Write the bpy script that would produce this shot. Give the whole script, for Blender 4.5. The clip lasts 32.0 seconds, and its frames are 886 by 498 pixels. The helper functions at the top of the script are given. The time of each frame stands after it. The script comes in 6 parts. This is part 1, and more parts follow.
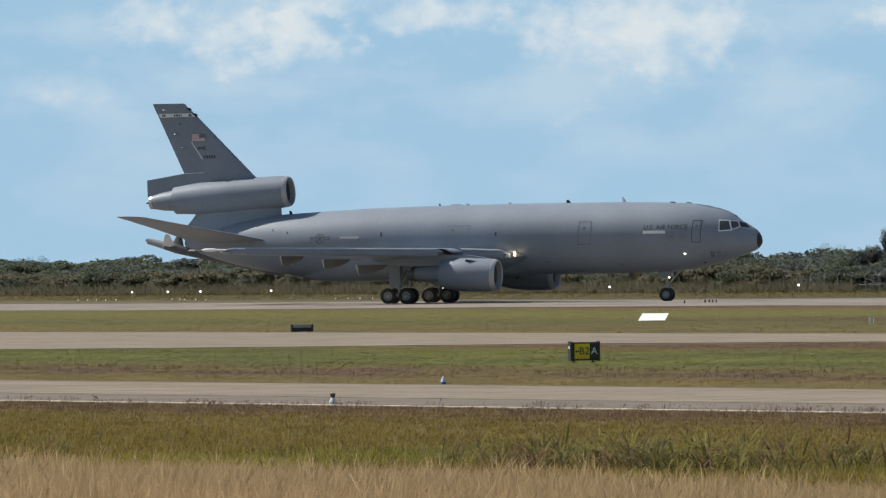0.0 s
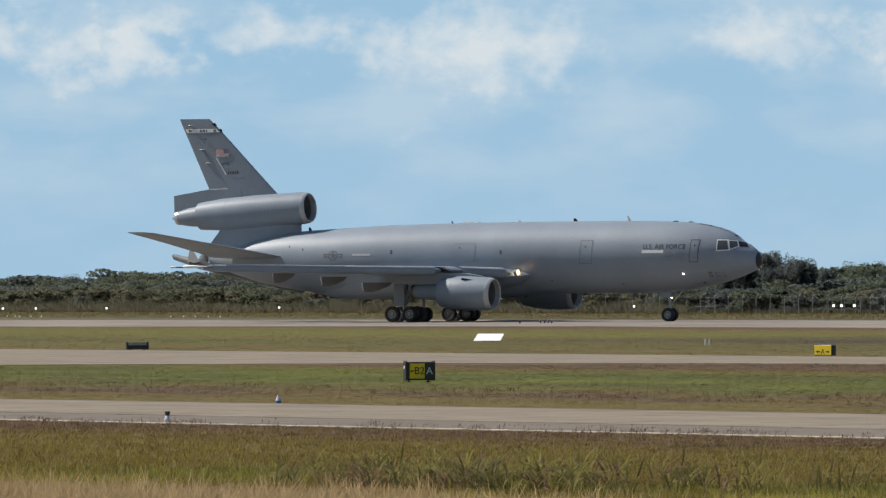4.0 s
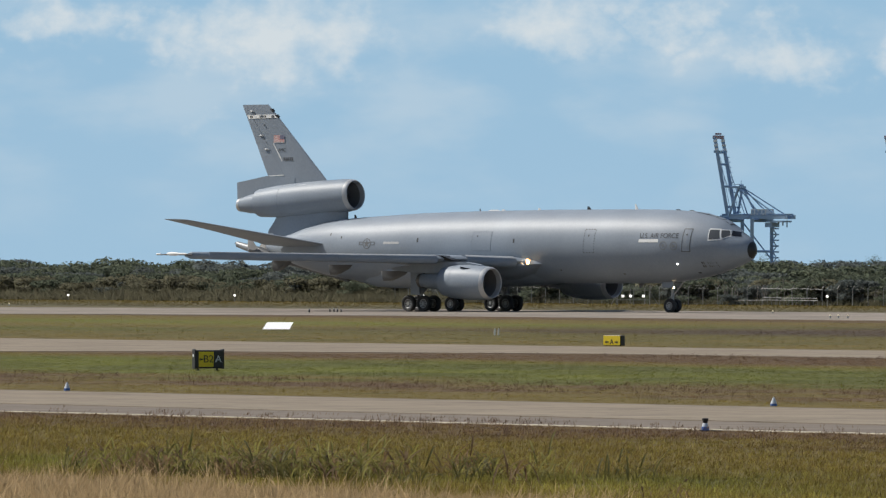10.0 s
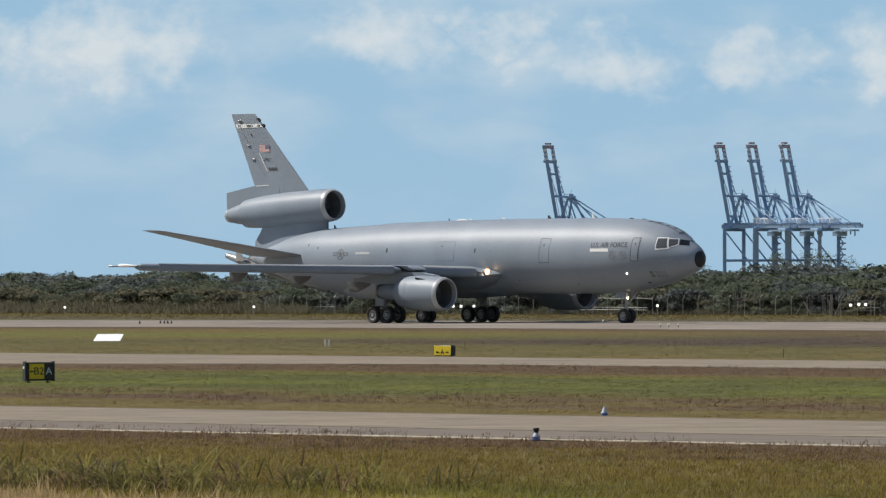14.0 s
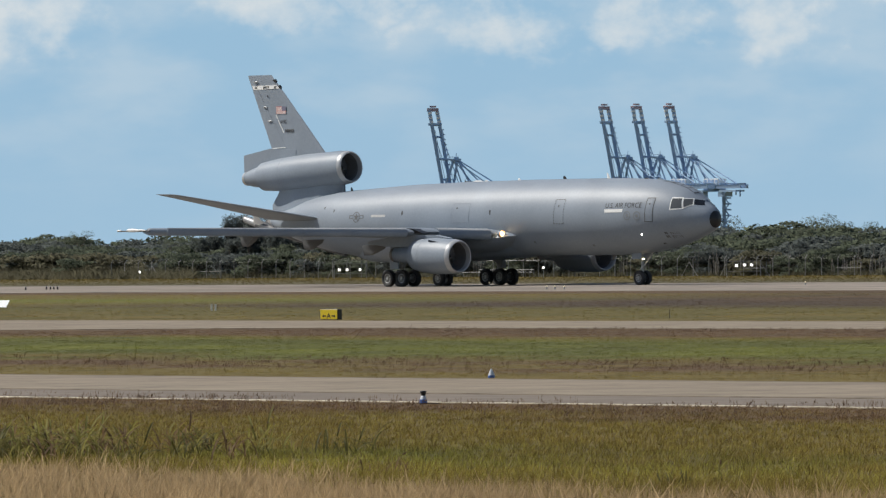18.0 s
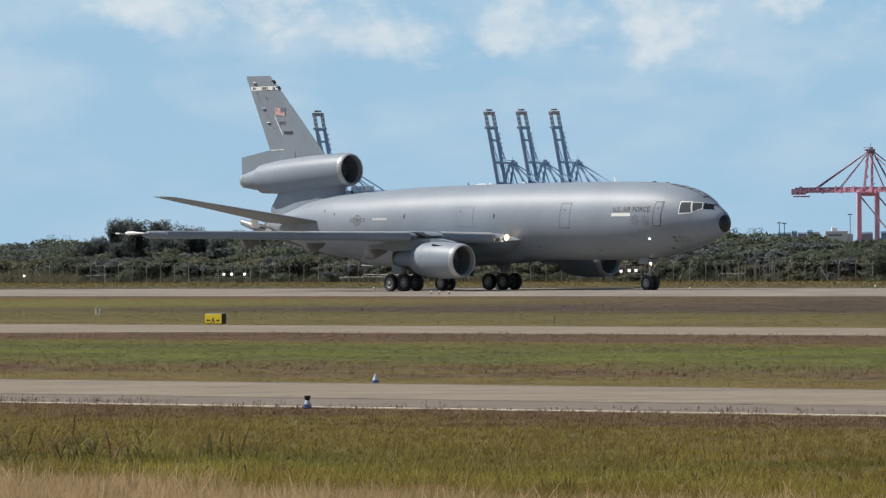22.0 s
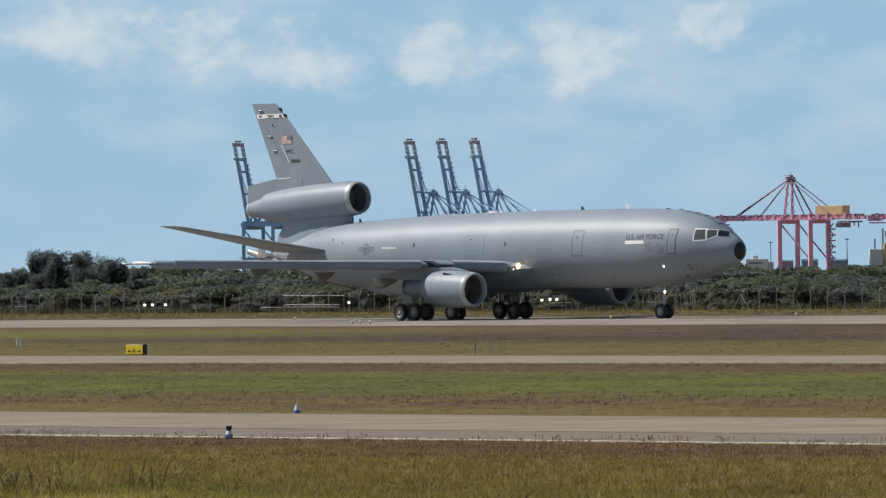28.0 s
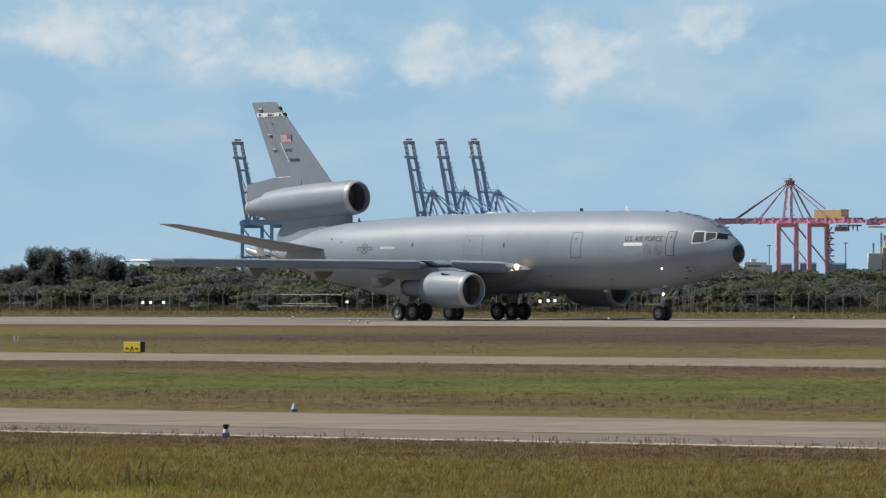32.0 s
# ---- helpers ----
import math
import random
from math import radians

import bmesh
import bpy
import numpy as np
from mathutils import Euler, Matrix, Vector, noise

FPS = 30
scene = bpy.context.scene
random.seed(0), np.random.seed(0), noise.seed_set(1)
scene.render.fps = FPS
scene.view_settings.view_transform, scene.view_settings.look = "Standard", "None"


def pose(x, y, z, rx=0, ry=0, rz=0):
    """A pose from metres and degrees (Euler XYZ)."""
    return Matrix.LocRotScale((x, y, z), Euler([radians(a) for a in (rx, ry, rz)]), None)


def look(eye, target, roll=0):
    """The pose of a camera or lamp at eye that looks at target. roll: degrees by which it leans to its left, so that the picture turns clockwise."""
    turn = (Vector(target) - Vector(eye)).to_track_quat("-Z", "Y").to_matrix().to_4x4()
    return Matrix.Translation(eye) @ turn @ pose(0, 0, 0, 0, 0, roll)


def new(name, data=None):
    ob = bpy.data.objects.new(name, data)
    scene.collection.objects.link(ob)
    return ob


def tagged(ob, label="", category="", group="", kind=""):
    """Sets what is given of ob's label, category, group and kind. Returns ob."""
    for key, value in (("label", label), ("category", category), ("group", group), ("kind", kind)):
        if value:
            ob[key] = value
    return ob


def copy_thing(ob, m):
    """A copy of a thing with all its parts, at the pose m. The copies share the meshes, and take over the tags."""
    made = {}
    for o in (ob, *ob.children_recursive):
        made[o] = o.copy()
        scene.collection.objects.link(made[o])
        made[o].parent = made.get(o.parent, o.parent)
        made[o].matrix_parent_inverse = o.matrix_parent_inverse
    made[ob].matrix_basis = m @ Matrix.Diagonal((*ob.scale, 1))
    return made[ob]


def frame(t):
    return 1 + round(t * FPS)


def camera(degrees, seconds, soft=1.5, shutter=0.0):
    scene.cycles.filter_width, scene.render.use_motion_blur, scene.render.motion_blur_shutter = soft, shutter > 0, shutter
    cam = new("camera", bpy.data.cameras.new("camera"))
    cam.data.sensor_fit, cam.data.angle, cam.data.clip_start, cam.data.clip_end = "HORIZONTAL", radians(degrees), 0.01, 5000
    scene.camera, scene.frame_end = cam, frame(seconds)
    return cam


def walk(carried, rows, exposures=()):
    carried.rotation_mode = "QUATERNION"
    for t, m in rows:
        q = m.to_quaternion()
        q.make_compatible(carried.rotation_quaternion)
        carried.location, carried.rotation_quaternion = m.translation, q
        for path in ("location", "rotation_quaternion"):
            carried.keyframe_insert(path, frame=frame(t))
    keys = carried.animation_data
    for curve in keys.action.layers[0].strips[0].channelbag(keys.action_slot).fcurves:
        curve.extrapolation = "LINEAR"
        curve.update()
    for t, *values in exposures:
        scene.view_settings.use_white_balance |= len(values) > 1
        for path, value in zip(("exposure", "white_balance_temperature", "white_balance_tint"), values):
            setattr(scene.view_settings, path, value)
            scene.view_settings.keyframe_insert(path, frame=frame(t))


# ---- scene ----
EYE_HEIGHT = 4.0


def aim(bearing, rise, roll):
    """The tripod head: bearing to the right of +Y, rise above level and roll, in degrees."""
    return pose(0, 0, EYE_HEIGHT, 90 + rise, 0, -bearing) @ pose(0, 0, 0, 0, 0, roll)


cam = camera(6.32, 32.0, 1.3)
walk(cam, [
    (0, aim(-6.1015, 0.0525, -0.616)),
    (0.5, aim(-5.9675, 0.0452, -0.392)),
    (1, aim(-5.8396, 0.0415, -0.270)),
    (1.5, aim(-5.6867, 0.0488, -0.177)),
    (2, aim(-5.5234, 0.0784, 0.036)),
    (2.5, aim(-5.3720, 0.1046, -0.036)),
    (3, aim(-5.2245, 0.1250, -0.205)),
    (3.5, aim(-5.0686, 0.1627, -0.180)),
    (5.5, aim(-4.5727, 0.2048, -0.437)),
    (6, aim(-4.4557, 0.1796, -0.403)),
    (6.5, aim(-4.3123, 0.1719, -0.295)),
    (7, aim(-4.1752, 0.1811, -0.280)),
    (7.5, aim(-4.0428, 0.1947, -0.285)),
    (8, aim(-3.8967, 0.1700, -0.195)),
    (8.5, aim(-3.7709, 0.1546, -0.004)),
    (9, aim(-3.6633, 0.1458, 0.142)),
    (9.5, aim(-3.5723, 0.1346, 0.221)),
    (10, aim(-3.4278, 0.1016, 0.108)),
    (10.5, aim(-3.1916, 0.1128, 0.062)),
    (11, aim(-2.9484, 0.1362, -0.022)),
    (11.5, aim(-2.7300, 0.2113, -0.155)),
    (12, aim(-2.5833, 0.2738, -0.460)),
    (12.5, aim(-2.4912, 0.2718, -0.493)),
    (13, aim(-2.4158, 0.2469, -0.284)),
    (13.5, aim(-2.3239, 0.1973, -0.005)),
    (14, aim(-2.2156, 0.1768, -0.157)),
    (14.5, aim(-2.0997, 0.1739, -0.179)),
    (16.5, aim(-1.7233, 0.1263, -0.251)),
    (17, aim(-1.6054, 0.0678, -0.315)),
    (17.5, aim(-1.4987, -0.0089, -0.554)),
    (18, aim(-1.4018, -0.0909, -0.614)),
    (18.5, aim(-1.2711, -0.1082, -0.451)),
    (19, aim(-1.1246, -0.0680, -0.260)),
    (19.5, aim(-0.9805, 0.0032, -0.137)),
    (20, aim(-0.8773, 0.0681, -0.315)),
    (20.5, aim(-0.8003, 0.0466, -0.469)),
    (21, aim(-0.7352, -0.0085, -0.507)),
    (21.5, aim(-0.6668, -0.0484, -0.530)),
    (22, aim(-0.5778, -0.0635, -0.434)),
    (22.5, aim(-0.5086, -0.0620, -0.485)),
    (23, aim(-0.4579, -0.0546, -0.442)),
    (23.5, aim(-0.3927, -0.0182, -0.365)),
    (24, aim(-0.3235, 0.0270, -0.330)),
    (24.5, aim(-0.2905, 0.0665, -0.405)),
    (25, aim(-0.2576, 0.1008, -0.408)),
    (25.5, aim(-0.1904, 0.1314, -0.311)),
    (27.5, aim(-0.0492, 0.1223, -0.652)),
    (28, aim(-0.0099, 0.1422, -0.689)),
    (28.5, aim(0.0274, 0.1520, -0.724)),
    (29, aim(0.0824, 0.1532, -0.714)),
    (29.5, aim(0.1155, 0.1367, -0.715)),
    (30, aim(0.0957, 0.1228, -0.727)),
    (30.5, aim(0.0470, 0.1034, -0.627)),
    (31, aim(0.0204, 0.1136, -0.612)),
    (31.5, aim(0.0169, 0.1196, -0.333)),
    (32, aim(0.0000, 0.1437, -0.170)),
], exposures=[(0, 0.1), (3, 0.08), (6, 0), (14, 0), (17, -0.03), (18, -0.02), (19, 0.1), (20, 0.08), (24, 0.08), (25.5, 0.07), (28, 0), (32, 0)])

# ---- world, sun ----
TURN = radians(47)          # the runway and taxiways run at this angle to +X, towards the camera
AX, AY = math.sin(TURN), math.cos(TURN)
SUN_BEARING, SUN_RISE = radians(-72), radians(46)

world = bpy.data.worlds.new("world")
scene.world = world
world.use_nodes = True
wn, wl = world.node_tree.nodes, world.node_tree.links
sky = wn.new("ShaderNodeTexSky")
sky.sky_type, sky.sun_disc = "NISHITA", False
sky.sun_elevation, sky.sun_rotation = SUN_RISE, SUN_BEARING
sky.air_density, sky.dust_density = 1.0, 0.6
wl.new(sky.outputs[0], wn["Background"].inputs[0])
wn["Background"].inputs[1].default_value = 0.078
sun = new("sun", bpy.data.lights.new("sun", "SUN"))
sun.data.energy, sun.data.angle, sun.data.color = 4.85, radians(0.6), (1.0, 0.95, 0.87)
sun_way = Vector((math.sin(SUN_BEARING) * math.cos(SUN_RISE), math.cos(SUN_BEARING) * math.cos(SUN_RISE), math.sin(SUN_RISE)))
sun.matrix_basis = look(sun_way * 100, (0, 0, 0))
scene.view_settings.exposure = 0.0


# ---- materials ----
def shader(name, color, rough=0.6, metal=0.0, vary=0.12, scale=3.0, fine=40.0, bump=0.0, stretch=(1, 1, 1), emit=0.0, per_piece=0.0, spec=0.5, turn=0.0, spots=0.0):
    """A surface with coarse stains and fine grain in object space."""
    m = bpy.data.materials.new(name)
    m.use_nodes = True
    n, l = m.node_tree.nodes, m.node_tree.links
    b = n["Principled BSDF"]
    b.inputs["Roughness"].default_value, b.inputs["Metallic"].default_value = rough, metal
    b.inputs["Specular IOR Level"].default_value = spec
    tc, mp = n.new("ShaderNodeTexCoord"), n.new("ShaderNodeMapping")
    mp.inputs["Scale"].default_value, mp.inputs["Rotation"].default_value = stretch, (0, 0, turn)
    l.new(tc.outputs["Object"], mp.inputs[0])
    big, small = n.new("ShaderNodeTexNoise"), n.new("ShaderNodeTexNoise")
    for t, s in ((big, scale), (small, fine)):
        t.inputs["Scale"].default_value, t.inputs["Detail"].default_value = s, 5
        l.new(mp.outputs[0], t.inputs["Vector"])
    mix = n.new("ShaderNodeMath")
    mix.operation = "MULTIPLY_ADD"
    mix.inputs[1].default_value = 0.6
    l.new(small.outputs["Fac"], mix.inputs[0])
    l.new(big.outputs["Fac"], mix.inputs[2])
    value = mix.outputs[0]
    if per_piece:
        info, add = n.new("ShaderNodeObjectInfo"), n.new("ShaderNodeMath")
        add.operation = "MULTIPLY_ADD"
        add.inputs[1].default_value = per_piece
        l.new(info.outputs["Random"], add.inputs[0])
        l.new(value, add.inputs[2])
        value = add.outputs[0]
    ramp = n.new("ShaderNodeMapRange")
    ramp.inputs["From Min"].default_value, ramp.inputs["From Max"].default_value = 0.45, 1.15 + per_piece
    ramp.inputs["To Min"].default_value, ramp.inputs["To Max"].default_value = 1 - vary, 1 + vary
    l.new(value, ramp.inputs["Value"])
    tint = n.new("ShaderNodeVectorMath")
    tint.operation = "SCALE"
    tint.inputs[0].default_value = color
    level = ramp.outputs[0]
    if spots:
        marks, cut, mul = n.new("ShaderNodeTexNoise"), n.new("ShaderNodeMapRange"), n.new("ShaderNodeMath")
        marks.inputs["Scale"].default_value, marks.inputs["Detail"].default_value, marks.inputs["Roughness"].default_value = 2.6, 9, 0.7
        l.new(mp.outputs[0], marks.inputs["Vector"])
        cut.inputs["From Min"].default_value, cut.inputs["From Max"].default_value = 0.56, 0.66
        cut.inputs["To Min"].default_value, cut.inputs["To Max"].default_value = 1.0, 1.0 - spots
        l.new(marks.outputs["Fac"], cut.inputs["Value"])
        mul.operation = "MULTIPLY"
        l.new(level, mul.inputs[0])
        l.new(cut.outputs[0], mul.inputs[1])
        level = mul.outputs[0]
    l.new(level, tint.inputs["Scale"])
    l.new(tint.outputs[0], b.inputs["Base Color"])
    if bump:
        bp = n.new("ShaderNodeBump")
        bp.inputs["Strength"].default_value, bp.inputs["Distance"].default_value = bump, 0.02
        l.new(small.outputs["Fac"], bp.inputs["Height"])
        l.new(bp.outputs[0], b.inputs["Normal"])
    if emit:
        b.inputs["Emission Color"].default_value, b.inputs["Emission Strength"].default_value = (*color, 1), emit
    return m


def band_color(n, l, stops, wander):
    """The turf's colour by its distance across the airfield, in metres, with wandering edges."""
    geo = n.new("ShaderNodeNewGeometry")
    dot = n.new("ShaderNodeVectorMath")
    dot.operation = "DOT_PRODUCT"
    dot.inputs[1].default_value = (AX, AY, 0)
    l.new(geo.outputs["Position"], dot.inputs[0])
    nz = n.new("ShaderNodeTexNoise")
    nz.inputs["Scale"].default_value, nz.inputs["Detail"].default_value = 0.09, 6
    l.new(geo.outputs["Position"], nz.inputs["Vector"])
    off = n.new("ShaderNodeMath")
    off.operation = "MULTIPLY_ADD"
    off.inputs[1].default_value = wander
    l.new(nz.outputs["Fac"], off.inputs[0])
    l.new(dot.outputs["Value"], off.inputs[2])
    rng = n.new("ShaderNodeMapRange")
    rng.inputs["From Min"].default_value, rng.inputs["From Max"].default_value = 60 + wander / 2, 560 + wander / 2
    l.new(off.outputs[0], rng.inputs["Value"])
    ramp = n.new("ShaderNodeValToRGB")
    e = ramp.color_ramp.elements
    while len(e) > 1:
        e.remove(e[-1])
    for i, (d, c) in enumerate(stops):
        s = e[0] if i == 0 else e.new((d - 60) / 500)
        s.position, s.color = (d - 60) / 500, (*c, 1)
    l.new(rng.outputs[0], ramp.inputs[0])
    return geo, ramp.outputs[0]


STRAW, BROWN, OLIVE, GREEN, LIME, DULL = (0.53, 0.385, 0.20), (0.182, 0.116, 0.060), (0.226, 0.170, 0.048), (0.152, 0.156, 0.038), (0.285, 0.238, 0.054), (0.172, 0.150, 0.078)
UMBER, KHAKI = (0.106, 0.074, 0.046), (0.178, 0.146, 0.043)
TURF = [(60, STRAW), (76, STRAW), (81, OLIVE), (115, OLIVE), (122, BROWN), (126, BROWN), (149, OLIVE), (156, OLIVE), (161, BROWN), (168, BROWN),
        (174, OLIVE), (180, GREEN), (203, GREEN), (210, OLIVE), (216, BROWN), (231, BROWN), (252, KHAKI), (283, KHAKI), (292, KHAKI), (306, UMBER), (345, UMBER), (384, UMBER),
        (446, DULL), (480, DULL), (510, DULL)]
GRASSY, RUST = (0.206, 0.212, 0.036), (0.198, 0.124, 0.062)
PATCHES = [(60, (0.33, 0.29, 0.115)), (78, OLIVE), (91, LIME), (98, GREEN), (104, OLIVE), (112, OLIVE), (119, OLIVE), (126, RUST), (149, OLIVE), (157, OLIVE), (161, OLIVE), (168, OLIVE),
           (174, GREEN), (182, GRASSY), (203, GRASSY), (210, OLIVE), (216, RUST), (231, BROWN), (252, OLIVE), (268, OLIVE), (292, KHAKI), (312, UMBER), (345, BROWN), (384, UMBER),
           (446, OLIVE), (480, DULL), (510, DULL)]

WEST = [(60, STRAW), (150, OLIVE), (180, GREEN), (205, GRASSY), (214, BROWN), (231, BROWN), (252, OLIVE), (260, OLIVE), (276, OLIVE), (290, GREEN), (312, OLIVE), (334, GRASSY), (352, OLIVE), (364, OLIVE), (372, BROWN), (400, BROWN), (420, OLIVE), (446, DULL), (510, OLIVE)]


def turf_shader(name, wander, spread, bright=1.0, contrast=0.31):
    m = bpy.data.materials.new(name)
    m.use_nodes = True
    n, l = m.node_tree.nodes, m.node_tree.links
    b = n["Principled BSDF"]
    b.inputs["Roughness"].default_value, b.inputs["Specular IOR Level"].default_value = 0.8, 0.15
    geo, col = band_color(n, l, TURF, wander)
    other = band_color(n, l, PATCHES, wander)[1]
    spots, pick, both = n.new("ShaderNodeTexNoise"), n.new("ShaderNodeMapRange"), n.new("ShaderNodeMix")
    spots.inputs["Scale"].default_value, spots.inputs["Detail"].default_value = 1.0, 7
    lay = n.new("ShaderNodeMapping")
    lay.inputs["Rotation"].default_value, lay.inputs["Scale"].default_value = (0, 0, TURN), (0.13, 0.085, 1)
    l.new(geo.outputs["Position"], lay.inputs[0])
    l.new(lay.outputs[0], spots.inputs["Vector"])
    pick.inputs["From Min"].default_value, pick.inputs["From Max"].default_value = 0.44, 0.60
    l.new(spots.outputs["Fac"], pick.inputs["Value"])
    both.data_type = "RGBA"
    l.new(pick.outputs[0], both.inputs["Factor"])
    l.new(col, both.inputs["A"])
    l.new(other, both.inputs["B"])
    west = band_color(n, l, WEST, wander)[1]
    way, side, turf = n.new("ShaderNodeVectorMath"), n.new("ShaderNodeMapRange"), n.new("ShaderNodeMix")
    way.operation = "DOT_PRODUCT"
    way.inputs[1].default_value = (AY, -AX, 0)
    l.new(geo.outputs["Position"], way.inputs[0])
    side.inputs["From Min"].default_value, side.inputs["From Max"].default_value = -352, -398
    l.new(way.outputs["Value"], side.inputs["Value"])
    turf.data_type = "RGBA"
    l.new(side.outputs[0], turf.inputs["Factor"])
    l.new(both.outputs["Result"], turf.inputs["A"])
    l.new(west, turf.inputs["B"])
    hsv = n.new("ShaderNodeHueSaturation")
    l.new(turf.outputs["Result"], hsv.inputs["Color"])
    patch = n.new("ShaderNodeTexNoise")
    patch.inputs["Scale"].default_value, patch.inputs["Detail"].default_value = 0.45, 6
    l.new(geo.outputs["Position"], patch.inputs["Vector"])
    add = n.new("ShaderNodeMath")
    add.operation = "MULTIPLY_ADD"
    add.inputs[1].default_value = spread
    l.new(geo.outputs["Random Per Island"], add.inputs[0])
    l.new(patch.outputs["Fac"], add.inputs[2])
    val = n.new("ShaderNodeMapRange")
    val.inputs["From Min"].default_value, val.inputs["From Max"].default_value = 0.25, 0.75 + spread
    val.inputs["To Min"].default_value, val.inputs["To Max"].default_value = (1.03 - contrast) * bright, (1.03 + contrast) * bright
    l.new(add.outputs[0], val.inputs["Value"])
    l.new(val.outputs[0], hsv.inputs["Value"])
    hue = n.new("ShaderNodeMapRange")
    hue.inputs["To Min"].default_value, hue.inputs["To Max"].default_value = 0.475, 0.525
    l.new(geo.outputs["Random Per Island"], hue.inputs["Value"])
    l.new(hsv.outputs[0], b.inputs["Base Color"])
    if spread:
        l.new(hue.outputs[0], hsv.inputs["Hue"])
        thin, blend = n.new("ShaderNodeBsdfTranslucent"), n.new("ShaderNodeMixShader")
        l.new(hsv.outputs[0], thin.inputs["Color"])
        l.new(b.outputs[0], blend.inputs[1])
        l.new(thin.outputs[0], blend.inputs[2])
        l.new(blend.outputs[0], n["Material Output"].inputs[0])
    return m


def leaf_shader(name, a, c, thinness=0.5):
    """Foliage: colour varies leaf by leaf and bush by bush."""
    m = bpy.data.materials.new(name)
    m.use_nodes = True
    n, l = m.node_tree.nodes, m.node_tree.links
    b = n["Principled BSDF"]
    b.inputs["Roughness"].default_value, b.inputs["Specular IOR Level"].default_value = 0.65, 0.2
    geo, info = n.new("ShaderNodeNewGeometry"), n.new("ShaderNodeObjectInfo")
    add = n.new("ShaderNodeMath")
    add.operation = "MULTIPLY_ADD"
    add.inputs[1].default_value = 0.45
    l.new(geo.outputs["Random Per Island"], add.inputs[0])
    half = n.new("ShaderNodeMath")
    half.operation = "MULTIPLY"
    half.inputs[1].default_value = 0.55
    l.new(info.outputs["Random"], half.inputs[0])
    l.new(half.outputs[0], add.inputs[2])
    mix = n.new("ShaderNodeMix")
    mix.data_type = "RGBA"
    mix.inputs["A"].default_value, mix.inputs["B"].default_value = (*a, 1), (*c, 1)
    l.new(add.outputs[0], mix.inputs["Factor"])
    l.new(mix.outputs["Result"], b.inputs["Base Color"])
    thin, blend = n.new("ShaderNodeBsdfTranslucent"), n.new("ShaderNodeMixShader")
    l.new(mix.outputs["Result"], thin.inputs["Color"])
    blend.inputs[0].default_value = thinness
    l.new(b.outputs[0], blend.inputs[1])
    l.new(thin.outputs[0], blend.inputs[2])
    l.new(blend.outputs[0], n["Material Output"].inputs[0])
    return m


GREY = shader("military_grey_paint", (0.235, 0.272, 0.318), 0.5, 0, 0.15, 0.35, 9, stretch=(0.8, 1, 0.6), spec=0.36)
# Paler than the wing paint: the sunlit slat edge as a colour.
SLAT_EDGE = shader("worn_slat_edge", (0.408, 0.422, 0.435), 0.5, 0.1, 0.2, 0.8, 12)
GREY_DARK = shader("dark_grey_paint", (0.10, 0.105, 0.11), 0.5, 0, 0.12, 1, 12)
METAL = shader("bare_metal", (0.55, 0.55, 0.54), 0.32, 0.9, 0.12, 3, 30)
METAL_DARK = shader("sooty_metal", (0.12, 0.115, 0.11), 0.5, 0.7, 0.3, 3, 30)
BLACK = shader("black_rubbery_paint", (0.014, 0.014, 0.015), 0.45, 0, 0.2, 3, 20)
TYRE = shader("tyre_rubber", (0.030, 0.030, 0.032), 0.75, 0, 0.25, 4, 40)
WHITE = shader("white_paint", (0.78, 0.78, 0.76), 0.5, 0, 0.06, 2, 30)
WHITE_GREY = shader("pale_grey_paint", (0.55, 0.57, 0.56), 0.5, 0, 0.08, 2, 30)
STEEL = shader("painted_gear_steel", (0.32, 0.33, 0.335), 0.4, 0.2, 0.15, 3, 30)
LETTER = shader("dark_lettering_paint", (0.045, 0.047, 0.05), 0.6, 0, 0.1, 3, 20)
LETTER_SOFT = shader("soft_grey_marking_paint", (0.125, 0.128, 0.128), 0.6, 0, 0.1, 3, 20)
SEAM = shader("joint_line_paint", (0.200, 0.230, 0.268), 0.6, 0, 0.1, 3, 20)
BADGE = shader("faint_badge_paint", (0.208, 0.22, 0.232), 0.6, 0, 0.1, 3, 20)
LETTER_MID = shader("door_line_paint", (0.075, 0.077, 0.078), 0.6, 0, 0.1, 3, 20)
GLASS = shader("cockpit_glass", (0.10, 0.105, 0.11), 0.12, 0, 0.05)
GLASS_DARK = shader("windscreen_glass", (0.012, 0.013, 0.015), 0.08, 0, 0.05)
GLOW = shader("lit_lamp_lens", (1.0, 0.80, 0.50), 0.3, 0, 0, emit=11)
GLOW_WHITE = shader("lit_white_lens", (1.0, 0.95, 0.85), 0.3, 0, 0, emit=6)


# ---- mesh helpers ----
def part(name, geo, material, parent, label="", smooth=35, m=None):
    """Links vertices and faces as one mesh object, under a thing where one is given."""
    if hasattr(geo, "verts"):
        me = bpy.data.meshes.new(name)
        geo.to_mesh(me)
        geo.free()
    else:
        me = bpy.data.meshes.new(name)
        me.from_pydata([tuple(v) for v in geo[0]], [], geo[1])
    if smooth:
        me.shade_smooth()
        me.set_sharp_from_angle(angle=radians(smooth))
    me.materials.append(material)
    ob = new(name, me)
    ob.parent = parent
    if m is not None:
        ob.matrix_basis = m
    if label:
        ob["label"] = label
    return ob


def empty(name, m, label, category, group=""):
    ob = new(name)
    ob.empty_display_size = 0.2
    ob.matrix_basis = m
    return tagged(ob, label, category, group)


def join(*geos):
    v, f = [], []
    for gv, gf in geos:
        k = len(v)
        v += [tuple(p) for p in gv]
        f += [tuple(i + k for i in q) for q in gf]
    return v, f


